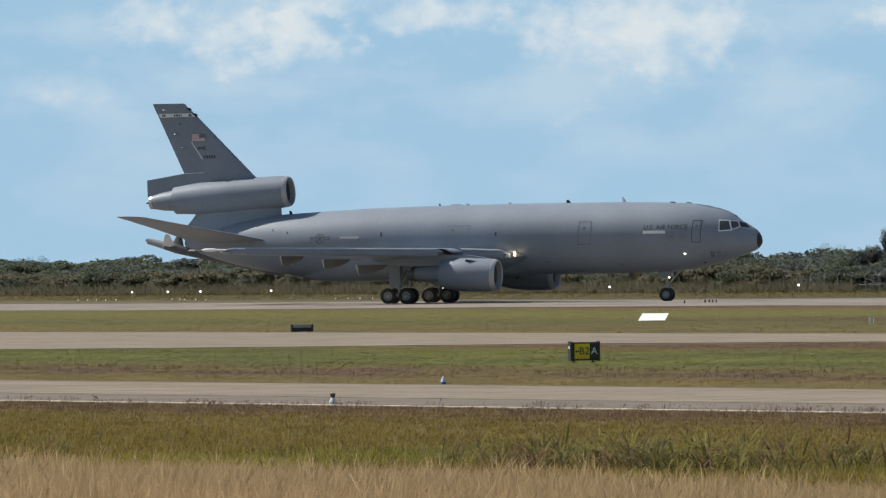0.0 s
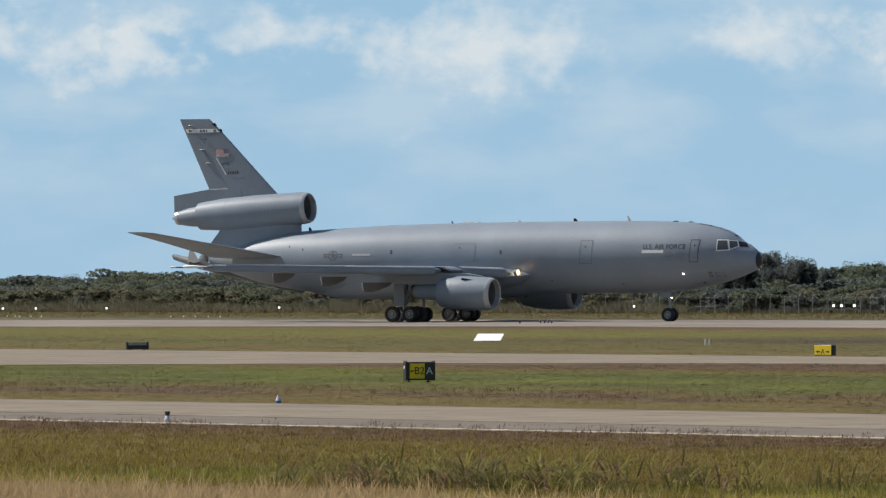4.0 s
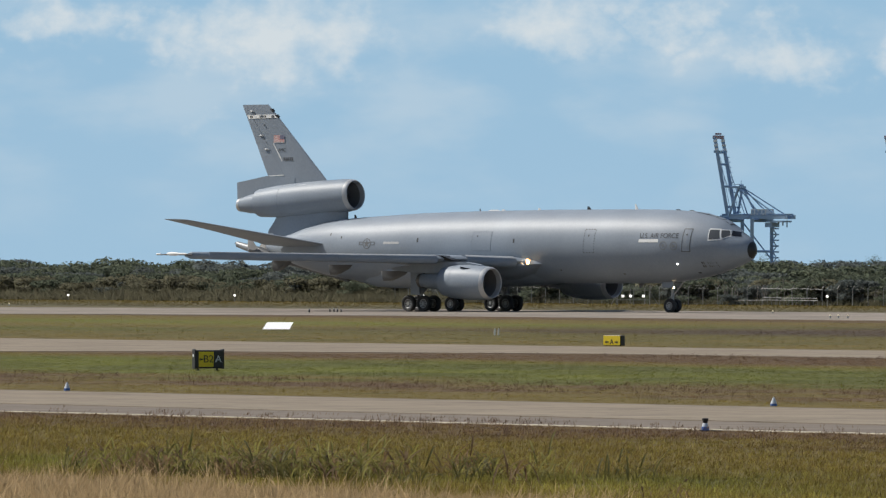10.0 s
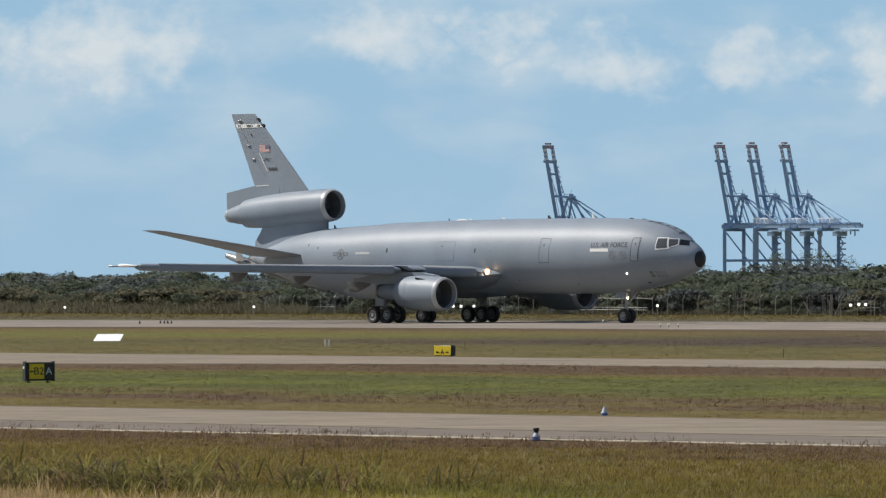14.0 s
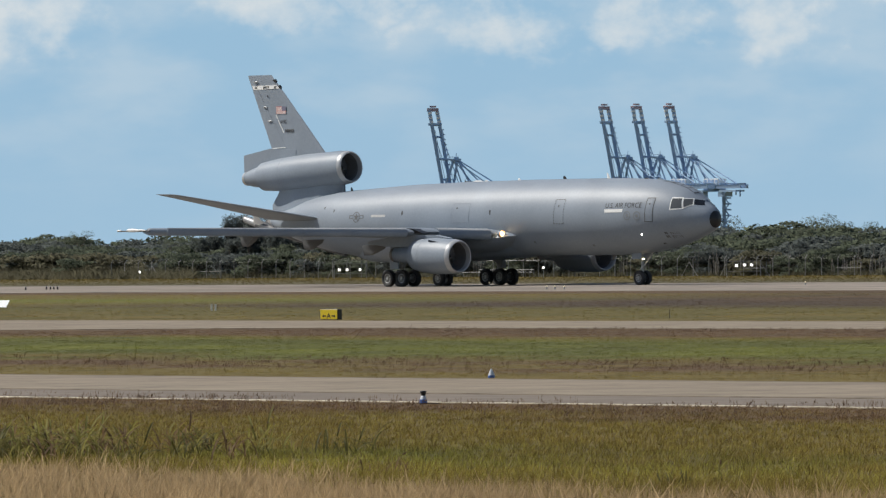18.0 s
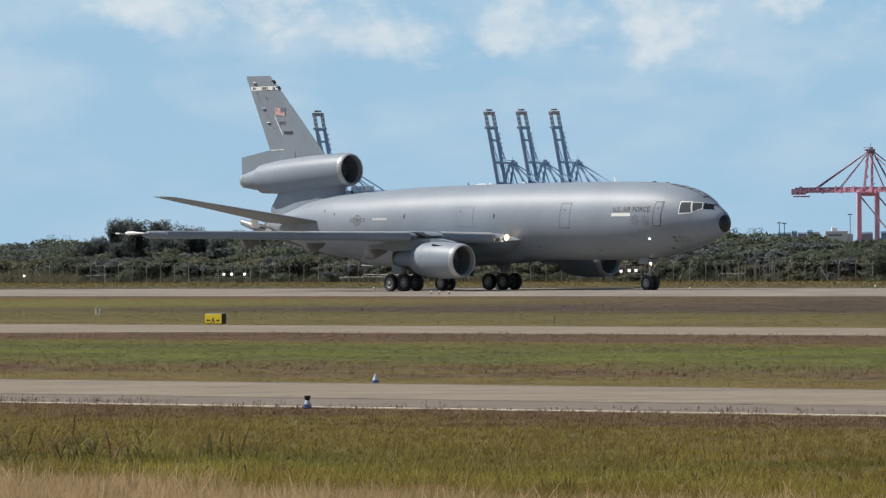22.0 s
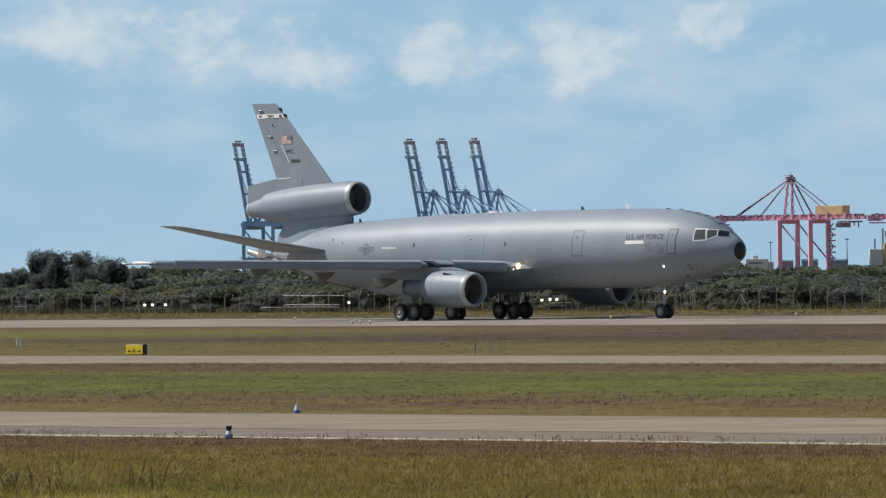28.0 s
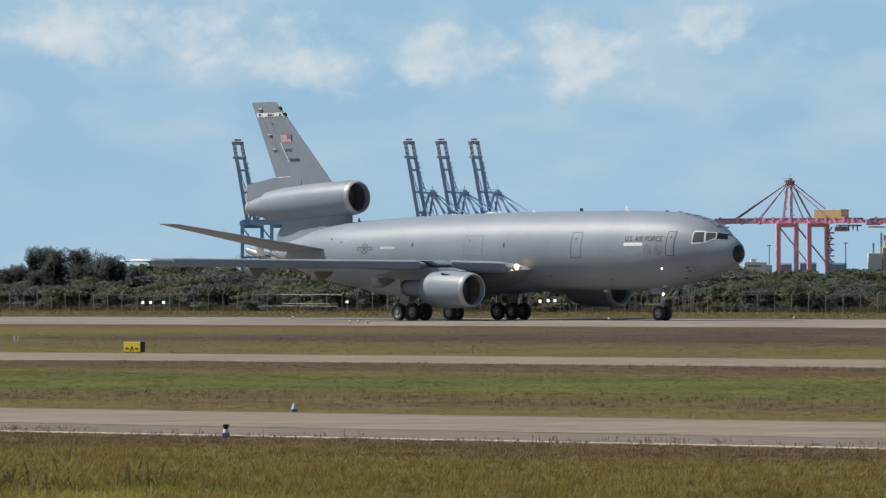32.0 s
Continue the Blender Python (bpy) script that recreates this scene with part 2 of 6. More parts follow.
def moved(geo, m):
    return [m @ Vector(v) for v in geo[0]], geo[1]


def loft(rings, caps=True):
    """Skin over rings of equal count."""
    n = len(rings[0])
    v = [p for r in rings for p in r]
    f = [(i * n + j, i * n + (j + 1) % n, (i + 1) * n + (j + 1) % n, (i + 1) * n + j) for i in range(len(rings) - 1) for j in range(n)]
    if caps:
        f += [tuple(range(n))[::-1], tuple(range((len(rings) - 1) * n, len(rings) * n))]
    return v, f


def box(sx, sy, sz, at=(0, 0, 0), bevel=0.0):
    """A block with its middle at a place, edges bevelled."""
    bm = bmesh.new()
    bmesh.ops.create_cube(bm, size=1)
    bmesh.ops.scale(bm, vec=(sx, sy, sz), verts=bm.verts)
    if bevel:
        bmesh.ops.bevel(bm, geom=list(bm.edges), offset=bevel, segments=1, affect="EDGES")
    bmesh.ops.translate(bm, vec=at, verts=bm.verts)
    bm.verts.index_update()
    g = [v.co.copy() for v in bm.verts], [tuple(v.index for v in f.verts) for f in bm.faces]
    bm.free()
    return g


def rod(a, b, r, r2=None, n=8):
    """A round bar from a to b."""
    a, b = Vector(a), Vector(b)
    q = (b - a).to_track_quat("Z", "Y")
    r2 = r if r2 is None else r2
    rings = [[p + q @ Vector((s * math.cos(k * math.tau / n), s * math.sin(k * math.tau / n), 0)) for k in range(n)] for p, s in ((a, r), (b, r2))]
    return loft(rings)


def beam(a, b, w, h=None):
    """A square bar from a to b."""
    return rod(a, b, w * 0.7071, None, 4) if h is None else moved(box(w, h, (Vector(b) - Vector(a)).length), Matrix.Translation((Vector(a) + Vector(b)) / 2) @ (Vector(b) - Vector(a)).to_track_quat("Z", "Y").to_matrix().to_4x4())


def spun(profile, n=32, axis="X", center=(0, 0, 0), caps=False):
    """Turns (along, radius) pairs about an axis."""
    rings = []
    for u, r in profile:
        ring = []
        for k in range(n):
            c, s = r * math.cos(k * math.tau / n), r * math.sin(k * math.tau / n)
            ring.append(Vector((u, c, s) if axis == "X" else (c, u, s) if axis == "Y" else (c, s, u)) + Vector(center))
        rings.append(ring)
    return loft(rings, caps)


def lettering(text, size, depth=0.01):
    """Built-in font letters as a mesh, lying in the XY plane, centred."""
    cu = bpy.data.curves.new("letters", "FONT")
    cu.body, cu.size, cu.align_x, cu.align_y, cu.extrude = text, size, "CENTER", "CENTER", depth
    ob = bpy.data.objects.new("letters", cu)
    me = ob.to_mesh()
    g = [v.co.copy() for v in me.vertices], [tuple(p.vertices) for p in me.polygons]
    ob.to_mesh_clear()
    bpy.data.objects.remove(ob)
    bpy.data.curves.remove(cu)
    return g


def at_field(along, across, z=0.0):
    """A place by metres along and across the runway's direction."""
    return Vector((along * AY + across * AX, -along * AX + across * AY, z))

# ---- ground, pavement, sky ----
def slab(name, outline, material, z=0.03, thick=0.25):
    """A flat pavement from an outline in field metres, its edges real steps."""
    top = [at_field(a, c, z) for a, c in outline]
    low = [at_field(a, c, z - thick) for a, c in outline]
    n = len(top)
    f = [tuple(range(n))] + [(i, i + n, (i + 1) % n + n, (i + 1) % n) for i in range(n)]
    ob = part(name, (top + low, f), material, None, smooth=0)
    return tagged(ob, kind="structure")


SOIL = turf_shader("turf_soil", 14, 0, 0.58)
big = 6000
ground = part("ground", ([(-big, -200, 0), (big, -200, 0), (big, big, 0), (-big, big, 0)], [(0, 1, 2, 3)]), SOIL, None, smooth=0)
tagged(ground, "flat airfield turf in brown, olive and straw bands", "ground", kind="structure")

CONCRETE = shader("weathered_taxiway_concrete", (0.242, 0.200, 0.150), 0.9, 0, 0.34, 1.0, 7.0, 0.1, stretch=(0.22, 0.32, 1), spec=0.15, turn=TURN, spots=0.4)
SHOULDER = shader("asphalt_shoulder", (0.183, 0.153, 0.124), 0.9, 0, 0.34, 1.0, 6, 0.1, stretch=(0.2, 0.5, 1), spec=0.15, turn=TURN, spots=0.25)
RUNWAY = shader("grooved_runway_asphalt", (0.248, 0.212, 0.175), 0.85, 0, 0.5, 0.9, 5.0, 0.1, stretch=(0.12, 0.12, 1), spec=0.2, turn=TURN, spots=0.3)
EDGE = shader("pale_gravel_edge", (0.52, 0.46, 0.35), 0.9, 0, 0.75, 1.2, 8, 0.3, spec=0.2)

tagged(slab("taxiway_shoulder", [(-700, 128.3), (200, 128.3), (200, 149.5), (-700, 149.5)], SHOULDER, 0.015), "dark asphalt taxiway shoulder beside the turf")
tagged(slab("taxiway", [(-700, 134.6), (200, 134.6), (200, 148.2), (-700, 148.2)], CONCRETE, 0.035), "pale weathered concrete taxiway with faint stains")
tagged(slab("taxiway_verge", [(-700, 127.65), (200, 127.65), (200, 128.2), (-700, 128.2)], EDGE, 0.02), "pale gravel line along the taxiway's edge")
tagged(slab("taxiway_link", [(-700, 190), (-318, 190), (-296, 206), (-284, 222), (-268, 231), (200, 231), (200, 251), (-700, 251)], CONCRETE, 0.02), "pale concrete link taxiway with a flared junction")
tagged(slab("runway", [(-900, 360), (-520, 360), (-470, 384), (300, 384), (300, 444), (-518, 444), (-565, 428), (-600, 412), (-900, 404)], RUNWAY, 0.03), "grey grooved asphalt runway with pale wide shoulders")


# broken cumulus: bearing and height in degrees, half width, half height, cover
CLOUDS = [(-8.75, 1.25, 0.60, 0.26, 0.45), (-8.1, 1.78, 0.40, 0.24, 0.8), (-7.65, 1.62, 0.34, 0.24, 0.85), (-7.05, 1.70, 0.36, 0.30, 1.0), (-6.1, 1.78, 0.62, 0.22, 0.8), (-5.5, 1.72, 0.34, 0.18, 0.85),
          (-4.6, 1.68, 0.78, 0.34, 1.0), (-5.23, 1.10, 0.17, 0.12, 0.42), (-3.25, 0.98, 0.3, 0.13, 0.3), (-2.65, 1.75, 0.66, 0.26, 0.8), (-1.85, 1.74, 0.34, 0.24, 0.9), (-0.97, 1.55, 0.62, 0.25, 0.9),
          (0.02, 1.57, 0.42, 0.25, 0.85), (0.95, 1.58, 0.46, 0.33, 0.9), (1.85, 1.76, 0.40, 0.20, 0.8), (2.6, 1.60, 0.40, 0.18, 0.4)]


def sky_shader():
    """Hazy blue with broken cumulus above and thin veils below."""
    m = bpy.data.materials.new("hazy_blue_sky")
    m.use_nodes = True
    n, l = m.node_tree.nodes, m.node_tree.links
    n.remove(n["Principled BSDF"])

    def math_node(kind, a, b=None, c=None):
        q = n.new("ShaderNodeMath")
        q.operation = kind
        for i, v in enumerate((a, b, c)):
            if isinstance(v, (int, float)):
                q.inputs[i].default_value = v
            elif v is not None:
                l.new(v, q.inputs[i])
        return q.outputs[0]

    def ranged(v, lo, hi, to_lo, to_hi):
        q = n.new("ShaderNodeMapRange")
        q.interpolation_type = "SMOOTHSTEP"
        for name, x in (("From Min", lo), ("From Max", hi), ("To Min", to_lo), ("To Max", to_hi)):
            q.inputs[name].default_value = x
        l.new(v, q.inputs["Value"])
        return q.outputs[0]

    tc, sep, at = n.new("ShaderNodeTexCoord"), n.new("ShaderNodeSeparateXYZ"), n.new("ShaderNodeCombineXYZ")
    l.new(tc.outputs["Object"], sep.inputs[0])
    l.new(math_node("MULTIPLY", math_node("ARCTAN2", sep.outputs["X"], sep.outputs["Y"]), 57.296), at.inputs["X"])
    rise = math_node("MULTIPLY", sep.outputs["Z"], 57.296 / 4930)
    l.new(rise, at.inputs["Y"])

    def cloudy(scale, detail, rough, squash, shift):
        mp, t = n.new("ShaderNodeMapping"), n.new("ShaderNodeTexNoise")
        mp.inputs["Scale"].default_value, mp.inputs["Location"].default_value = (1, squash, 1), (0, 0, shift)
        t.inputs["Scale"].default_value, t.inputs["Detail"].default_value, t.inputs["Roughness"].default_value = scale, detail, rough
        l.new(at.outputs[0], mp.inputs[0])
        l.new(mp.outputs[0], t.inputs["Vector"])
        return t

    warp = cloudy(2.6, 4, 0.55, 1.3, 3.0)
    bend, bent = n.new("ShaderNodeVectorMath"), n.new("ShaderNodeVectorMath")
    bend.operation, bend.inputs[1].default_value, bend.inputs[2].default_value = "MULTIPLY_ADD", (1.5, 0.62, 0), (-0.75, -0.31, 0)
    l.new(warp.outputs["Color"], bend.inputs[0])
    l.new(bend.outputs[0], bent.inputs[0])
    l.new(at.outputs[0], bent.inputs[1])
    cover = ranged(rise, 2.0, 3.2, 0.0, 0.75)
    for b, e, rx, rz, s in CLOUDS:
        off, far = n.new("ShaderNodeVectorMath"), n.new("ShaderNodeVectorMath")
        off.operation, off.inputs[1].default_value, off.inputs[2].default_value = "MULTIPLY_ADD", (1 / rx, 1 / rz, 0), (-b / rx, -e / rz, 0)
        far.operation = "LENGTH"
        l.new(bent.outputs[0], off.inputs[0])
        l.new(off.outputs[0], far.inputs[0])
        cover = math_node("MAXIMUM", cover, ranged(far.outputs["Value"], 0.0, 1.9, s, 0.0))
    puff = cloudy(3.2, 9, 0.58, 1.25, 7.0).outputs["Fac"]
    veil = cloudy(0.9, 5, 0.5, 2.4, 11.0).outputs["Fac"]
    dens = ranged(math_node("MULTIPLY_ADD", puff, 1.5, math_node("ADD", cover, -0.86)), 0.08, 1.15, 0.0, 1.0)
    dens = math_node("MULTIPLY", dens, ranged(cover, 0.0, 0.55, 0.0, 1.0))
    thin = math_node("MULTIPLY", ranged(veil, 0.38, 0.72, 0.0, 0.38), ranged(rise, 0.3, 1.3, 0.35, 1.0))
    dens = math_node("MAXIMUM", dens, math_node("MULTIPLY_ADD", dens, 0.85, thin))
    blue, mix, em = n.new("ShaderNodeValToRGB"), n.new("ShaderNodeMix"), n.new("ShaderNodeEmission")
    blue.color_ramp.elements[0].color, blue.color_ramp.elements[1].color = (0.345, 0.530, 0.695, 1), (0.315, 0.510, 0.685, 1)
    l.new(ranged(rise, 0.0, 2.0, 0.0, 1.0), blue.inputs[0])
    mix.data_type = "RGBA"
    l.new(dens, mix.inputs["Factor"])
    l.new(blue.outputs[0], mix.inputs["A"])
    mix.inputs["B"].default_value = (0.645, 0.712, 0.752, 1)
    l.new(mix.outputs["Result"], em.inputs[0])
    l.new(em.outputs[0], n["Material Output"].inputs[0])
    return m


arc = [(4930 * math.sin(radians(a)), 4930 * math.cos(radians(a))) for a in range(-34, 31, 2)]
k = len(arc)
backdrop = part("backdrop", ([(x, y, z) for z in (-20, 700) for x, y in arc], [(i, i + 1, i + 1 + k, i + k) for i in range(k - 1)]), sky_shader(), None)
tagged(backdrop, "hazy blue sky with broken white cloud", "sky", kind="structure")

# ---- the tanker aircraft; x forward from the main gear, y to port, z up from the ground ----
plane = empty("tanker_aircraft", pose(-74.76, 681.16, 0, 0, 0, -13.05), "grey three-engined military tanker jet taxiing on the runway", "aircraft")

# station: x, top, bottom, half width
FUSELAGE = [(30.49, 5.12, 5.02, 0.05), (30.40, 5.42, 4.70, 0.37), (30.2, 5.76, 4.44, 0.66), (30.05, 5.93, 4.33, 0.82), (29.85, 6.1, 4.22, 0.98), (29.3, 6.42, 3.99, 1.36), (28.75, 6.72, 3.78, 1.62),
            (28.2, 7.19, 3.6, 1.86), (27.6, 7.53, 3.4, 2.08), (26.8, 7.81, 3.18, 2.32), (25.6, 8.08, 2.92, 2.6), (24.2, 8.27, 2.68, 2.8), (22.6, 8.34, 2.5, 2.93),
            (20.6, 8.41, 2.40, 3.0), (18.0, 8.43, 2.38, 3.01), (10.0, 8.42, 2.38, 3.01), (2.0, 8.32, 2.36, 3.01), (-4.0, 8.18, 2.34, 2.99), (-8.0, 7.97, 2.36, 2.9),
            (-10.5, 7.84, 2.46, 2.72), (-12.5, 7.72, 2.66, 2.48), (-14.5, 7.48, 2.98, 2.16), (-16.5, 7.12, 3.4, 1.76), (-18.5, 6.5, 3.95, 1.28), (-20.2, 6.1, 4.55, 0.8), (-21.3, 5.75, 5.05, 0.34)]


def body_at(x):
    """Top, bottom and half width of the hull at a station."""
    for (x1, *a), (x0, *b) in zip(FUSELAGE, FUSELAGE[1:]):
        if x0 <= x <= x1:
            s = (x - x0) / (x1 - x0)
            return [q + (p - q) * s for p, q in zip(a, b)]
    return FUSELAGE[-1][1:]


def hull(x, angle, out=0.0):
    """A point on the hull: angle from straight up, positive to starboard."""
    t, b, w = body_at(x)
    h = (t - b) / 2
    return Vector((x, -(w + out) * math.sin(angle), (t + b) / 2 + (h + out) * math.cos(angle)))


def hull_z(x, z, out=0.0, side=1):
    """A point on the hull's side at height z; side 1 is starboard."""
    t, b, w = body_at(x)
    c = max(-1, min(1, (z - (t + b) / 2) / ((t - b) / 2)))
    return hull(x, side * math.acos(c), out)


def hull_patch(x0, x1, z0, z1, out=0.012, nx=6, nz=6, shear=0.0, side=1):
    """A thin sheet that lies on the hull's side."""
    v = []
    for o in (out, -0.02):
        for i in range(nx + 1):
            for j in range(nz + 1):
                z = z0 + (z1 - z0) * j / nz
                v.append(hull_z(x0 + (x1 - x0) * i / nx + shear * j / nz, z, o, side))
    k, m = nz + 1, (nx + 1) * (nz + 1)
    f = [(i * k + j, (i + 1) * k + j, (i + 1) * k + j + 1, i * k + j + 1) for i in range(nx) for j in range(nz)]
    rim = [i * k for i in range(nx + 1)] + [nx * k + j for j in range(1, nz + 1)] + [i * k + nz for i in range(nx - 1, -1, -1)] + [j for j in range(nz - 1, 0, -1)]
    f += [(rim[i], rim[i] + m, rim[(i + 1) % len(rim)] + m, rim[(i + 1) % len(rim)]) for i in range(len(rim))]
    return v, f


def dense_stations():
    out = []
    for (x1, *_), (x0, *_) in zip(FUSELAGE, FUSELAGE[1:]):
        n = max(1, int((x1 - x0) / 0.8))
        out += [x1 + (x0 - x1) * i / n for i in range(n)]
    return out + [FUSELAGE[-1][0]]


N = 48
xs = dense_stations()
nose_i = next(i for i, x in enumerate(xs) if x < 30.22)
rings = [[hull(x, k * math.tau / N) for k in range(N)] for x in xs]
fuselage = part("fuselage", loft(rings[nose_i:]), GREY, plane, "long grey painted fuselage, weathered")
part("radome", loft([[p.copy() for p in r] for r in rings[:nose_i + 1]]), BLACK, fuselage, "black nose radome")


def airfoil(chord, thick, n=12):
    """A closed section: x from 0 at the leading edge to -chord, z about the chord line."""
    up, low = [], []
    for i in range(n + 1):
        c = (1 - math.cos(math.pi * i / n)) / 2
        y = thick * 2.6 * (0.2969 * math.sqrt(c) - 0.126 * c - 0.3516 * c * c + 0.2843 * c ** 3 - 0.1036 * c ** 4)
        up.append((-c * chord, y * 1.05 + 0.006))
        low.append((-c * chord, -y * 0.9 - 0.006))
    return up + low[::-1][1:-1]


def wing_ring(x, y, z, chord, thick, tilt=0.0):
    s = math.tan(radians(tilt))
    return [(x + a, y, z + b + s * (a + chord * 0.4)) for a, b in airfoil(chord, thick)]


# span: leading edge x, y, z, chord, thickness
WING = [(10.2, 2.0, 3.9, 13.2, 1.9), (9.2, 3.1, 4.02, 12.3, 1.8), (6.0, 7.3, 4.24, 9.4, 1.55), (4.0, 9.9, 4.3, 7.6, 1.4), (-0.4, 15.6, 4.40, 5.7, 1.3), (-4.6, 21.0, 4.50, 3.7, 1.22), (-7.3, 24.5, 4.56, 1.9, 1.16), (-7.72, 25.0, 4.57, 0.9, 1.12), (-7.8, 25.08, 4.58, 0.9, 0.8)]


def wing_at(y):
    """The wing's leading edge, chord and thickness at a distance from the centre line."""
    for a, b in zip(WING, WING[1:]):
        if a[1] <= y <= b[1]:
            s = (y - a[1]) / (b[1] - a[1])
            return [p + (q - p) * s for p, q in zip(a, b)]
    return WING[-1]


for side in (-1, 1):
    wing = part("wing", loft([wing_ring(x, side * y, z, c, t, 1.5) for x, y, z, c, t in WING]), GREY, plane, "swept grey wing with dark underside")
    for y0, y1 in ((3.7, 7.0), (9.0, 15.55), (15.57, 24.0)):
        pts = [wing_at(y) for y in [y0] + [q[1] for q in WING if y0 < q[1] < y1] + [y1]]
        sections = [[(x + 0.05 + a * 0.16, side * yy, z + 0.005 + b * 1.025) for a, b in airfoil(c, t)] for x, yy, z, c, t in pts]
        slat = part("slat", loft(sections), GREY, wing, "grey leading edge slat")
        # Strip over the slat's upper edge, painted pale as if sun caught it.
        strip = [(p[0] + 0.006, p[1], p[2] + 0.012) for ring in sections for p in ring[2:6]]
        part("slat_edge", (strip, [(4 * i + j, 4 * i + j + 1, 4 * i + j + 5, 4 * i + j + 4) for i in range(len(pts) - 1) for j in range(3)]), SLAT_EDGE, slat, "pale strip on the slat's upper edge, sunlight put into its colour")
    for y, x, z, length in ((6.2, -2.2, 3.35, 3.0), (11.6, -3.5, 3.85, 2.6), (16.4, -5.7, 4.15, 2.2)):
        # Darker than the wing's grey, to hold the shade beneath the wing.
        part("flap_track_fairing", loft([[(x - shift * length + span * length * a, side * y + w * b, z - d) for a, b in ((0.5, 0), (0.3, 1), (-0.4, 1), (-0.5, 0), (-0.4, -1), (0.3, -1))] for span, shift, w, d in ((1.0, 0.0, 0.24, 0.0), (0.86, 0.04, 0.25, 0.3), (0.55, 0.16, 0.2, 0.62), (0.3, 0.26, 0.1, 0.82))]), GREY_DARK, wing, "wedge-shaped fairing, the wing's shade put into its dark paint")
    part("slat_gap", loft([[(5.9, side * (8.0 + w), 4.25), (5.0, side * (8.0 + w * 1.5), 4.62), (4.2, side * (8.0 + w * 1.3), 4.66), (4.3, side * (8.0 + w), 4.2)] for w in (-0.55, 0.5)]), BLACK, wing, "dark gap in the slats over the pylon")
    part("tip_rail", rod((-7.8, side * 25.1, 4.66), (-11.5, side * 25.28, 4.66), 0.07, 0.05), GREY_DARK, wing, "dark rail along the wing tip")
    part("tip_lamp", moved(spun([(1.2, 0.02), (0.9, 0.07), (0.3, 0.09), (-0.1, 0.15), (-0.8, 0.14), (-1.05, 0.07), (-1.1, 0.01)], 12), Matrix.Translation((-9.4, side * 25.2, 4.72))), WHITE, wing, "white lamp fairing at the wing tip")
    part("tip_lamp", moved(spun([(0.3, 0.01), (0.2, 0.07), (-0.2, 0.06), (-0.3, 0.01)], 10), Matrix.Translation((-11.3, side * 25.28, 4.7))), WHITE, wing, "small white lamp at the wing tip")
    part("fillet", loft([[(x, side * (0.4 + w * math.sin(q * math.pi / 8)), z + h * math.cos(q * math.pi / 8)) for q in range(9)] for x, w, z, h in
                         ((10.5, 2.5, 3.95, 0.1), (10.1, 2.8, 3.95, 0.45), (9.4, 3.05, 3.85, 0.8), (7.5, 3.3, 3.7, 1.12), (2, 3.1, 3.55, 1.25), (-2.6, 2.5, 3.6, 1.0), (-6, 1.7, 3.95, 0.4))]), GREY, wing)

belly = [(11.0, 1.2, 2.42), (9.0, 2.4, 2.22), (4.0, 2.75, 2.0), (-2.0, 2.75, 1.95), (-6.0, 2.45, 1.9), (-9.0, 1.75, 2.0), (-11.5, 0.7, 2.5)]
part("belly_fairing", loft([[(x, w * math.cos(math.pi * q / 16), b + 2.1 - 2.1 * math.sin(math.pi * q / 16) ** 0.85) for q in range(17)] for x, w, b in belly]), GREY, plane, "rounded grey belly fairing between the wings")


DUCT = shader("intake_lining", (0.15, 0.145, 0.145), 0.6, 0, 0.2, 3, 30)
FAN = shader("fan_titanium", (0.22, 0.22, 0.225), 0.5, 0.0, 0.3, 3, 30)
LIP = shader("pale_worn_lip", (0.46, 0.47, 0.48), 0.4, 0.25, 0.12, 3, 30)


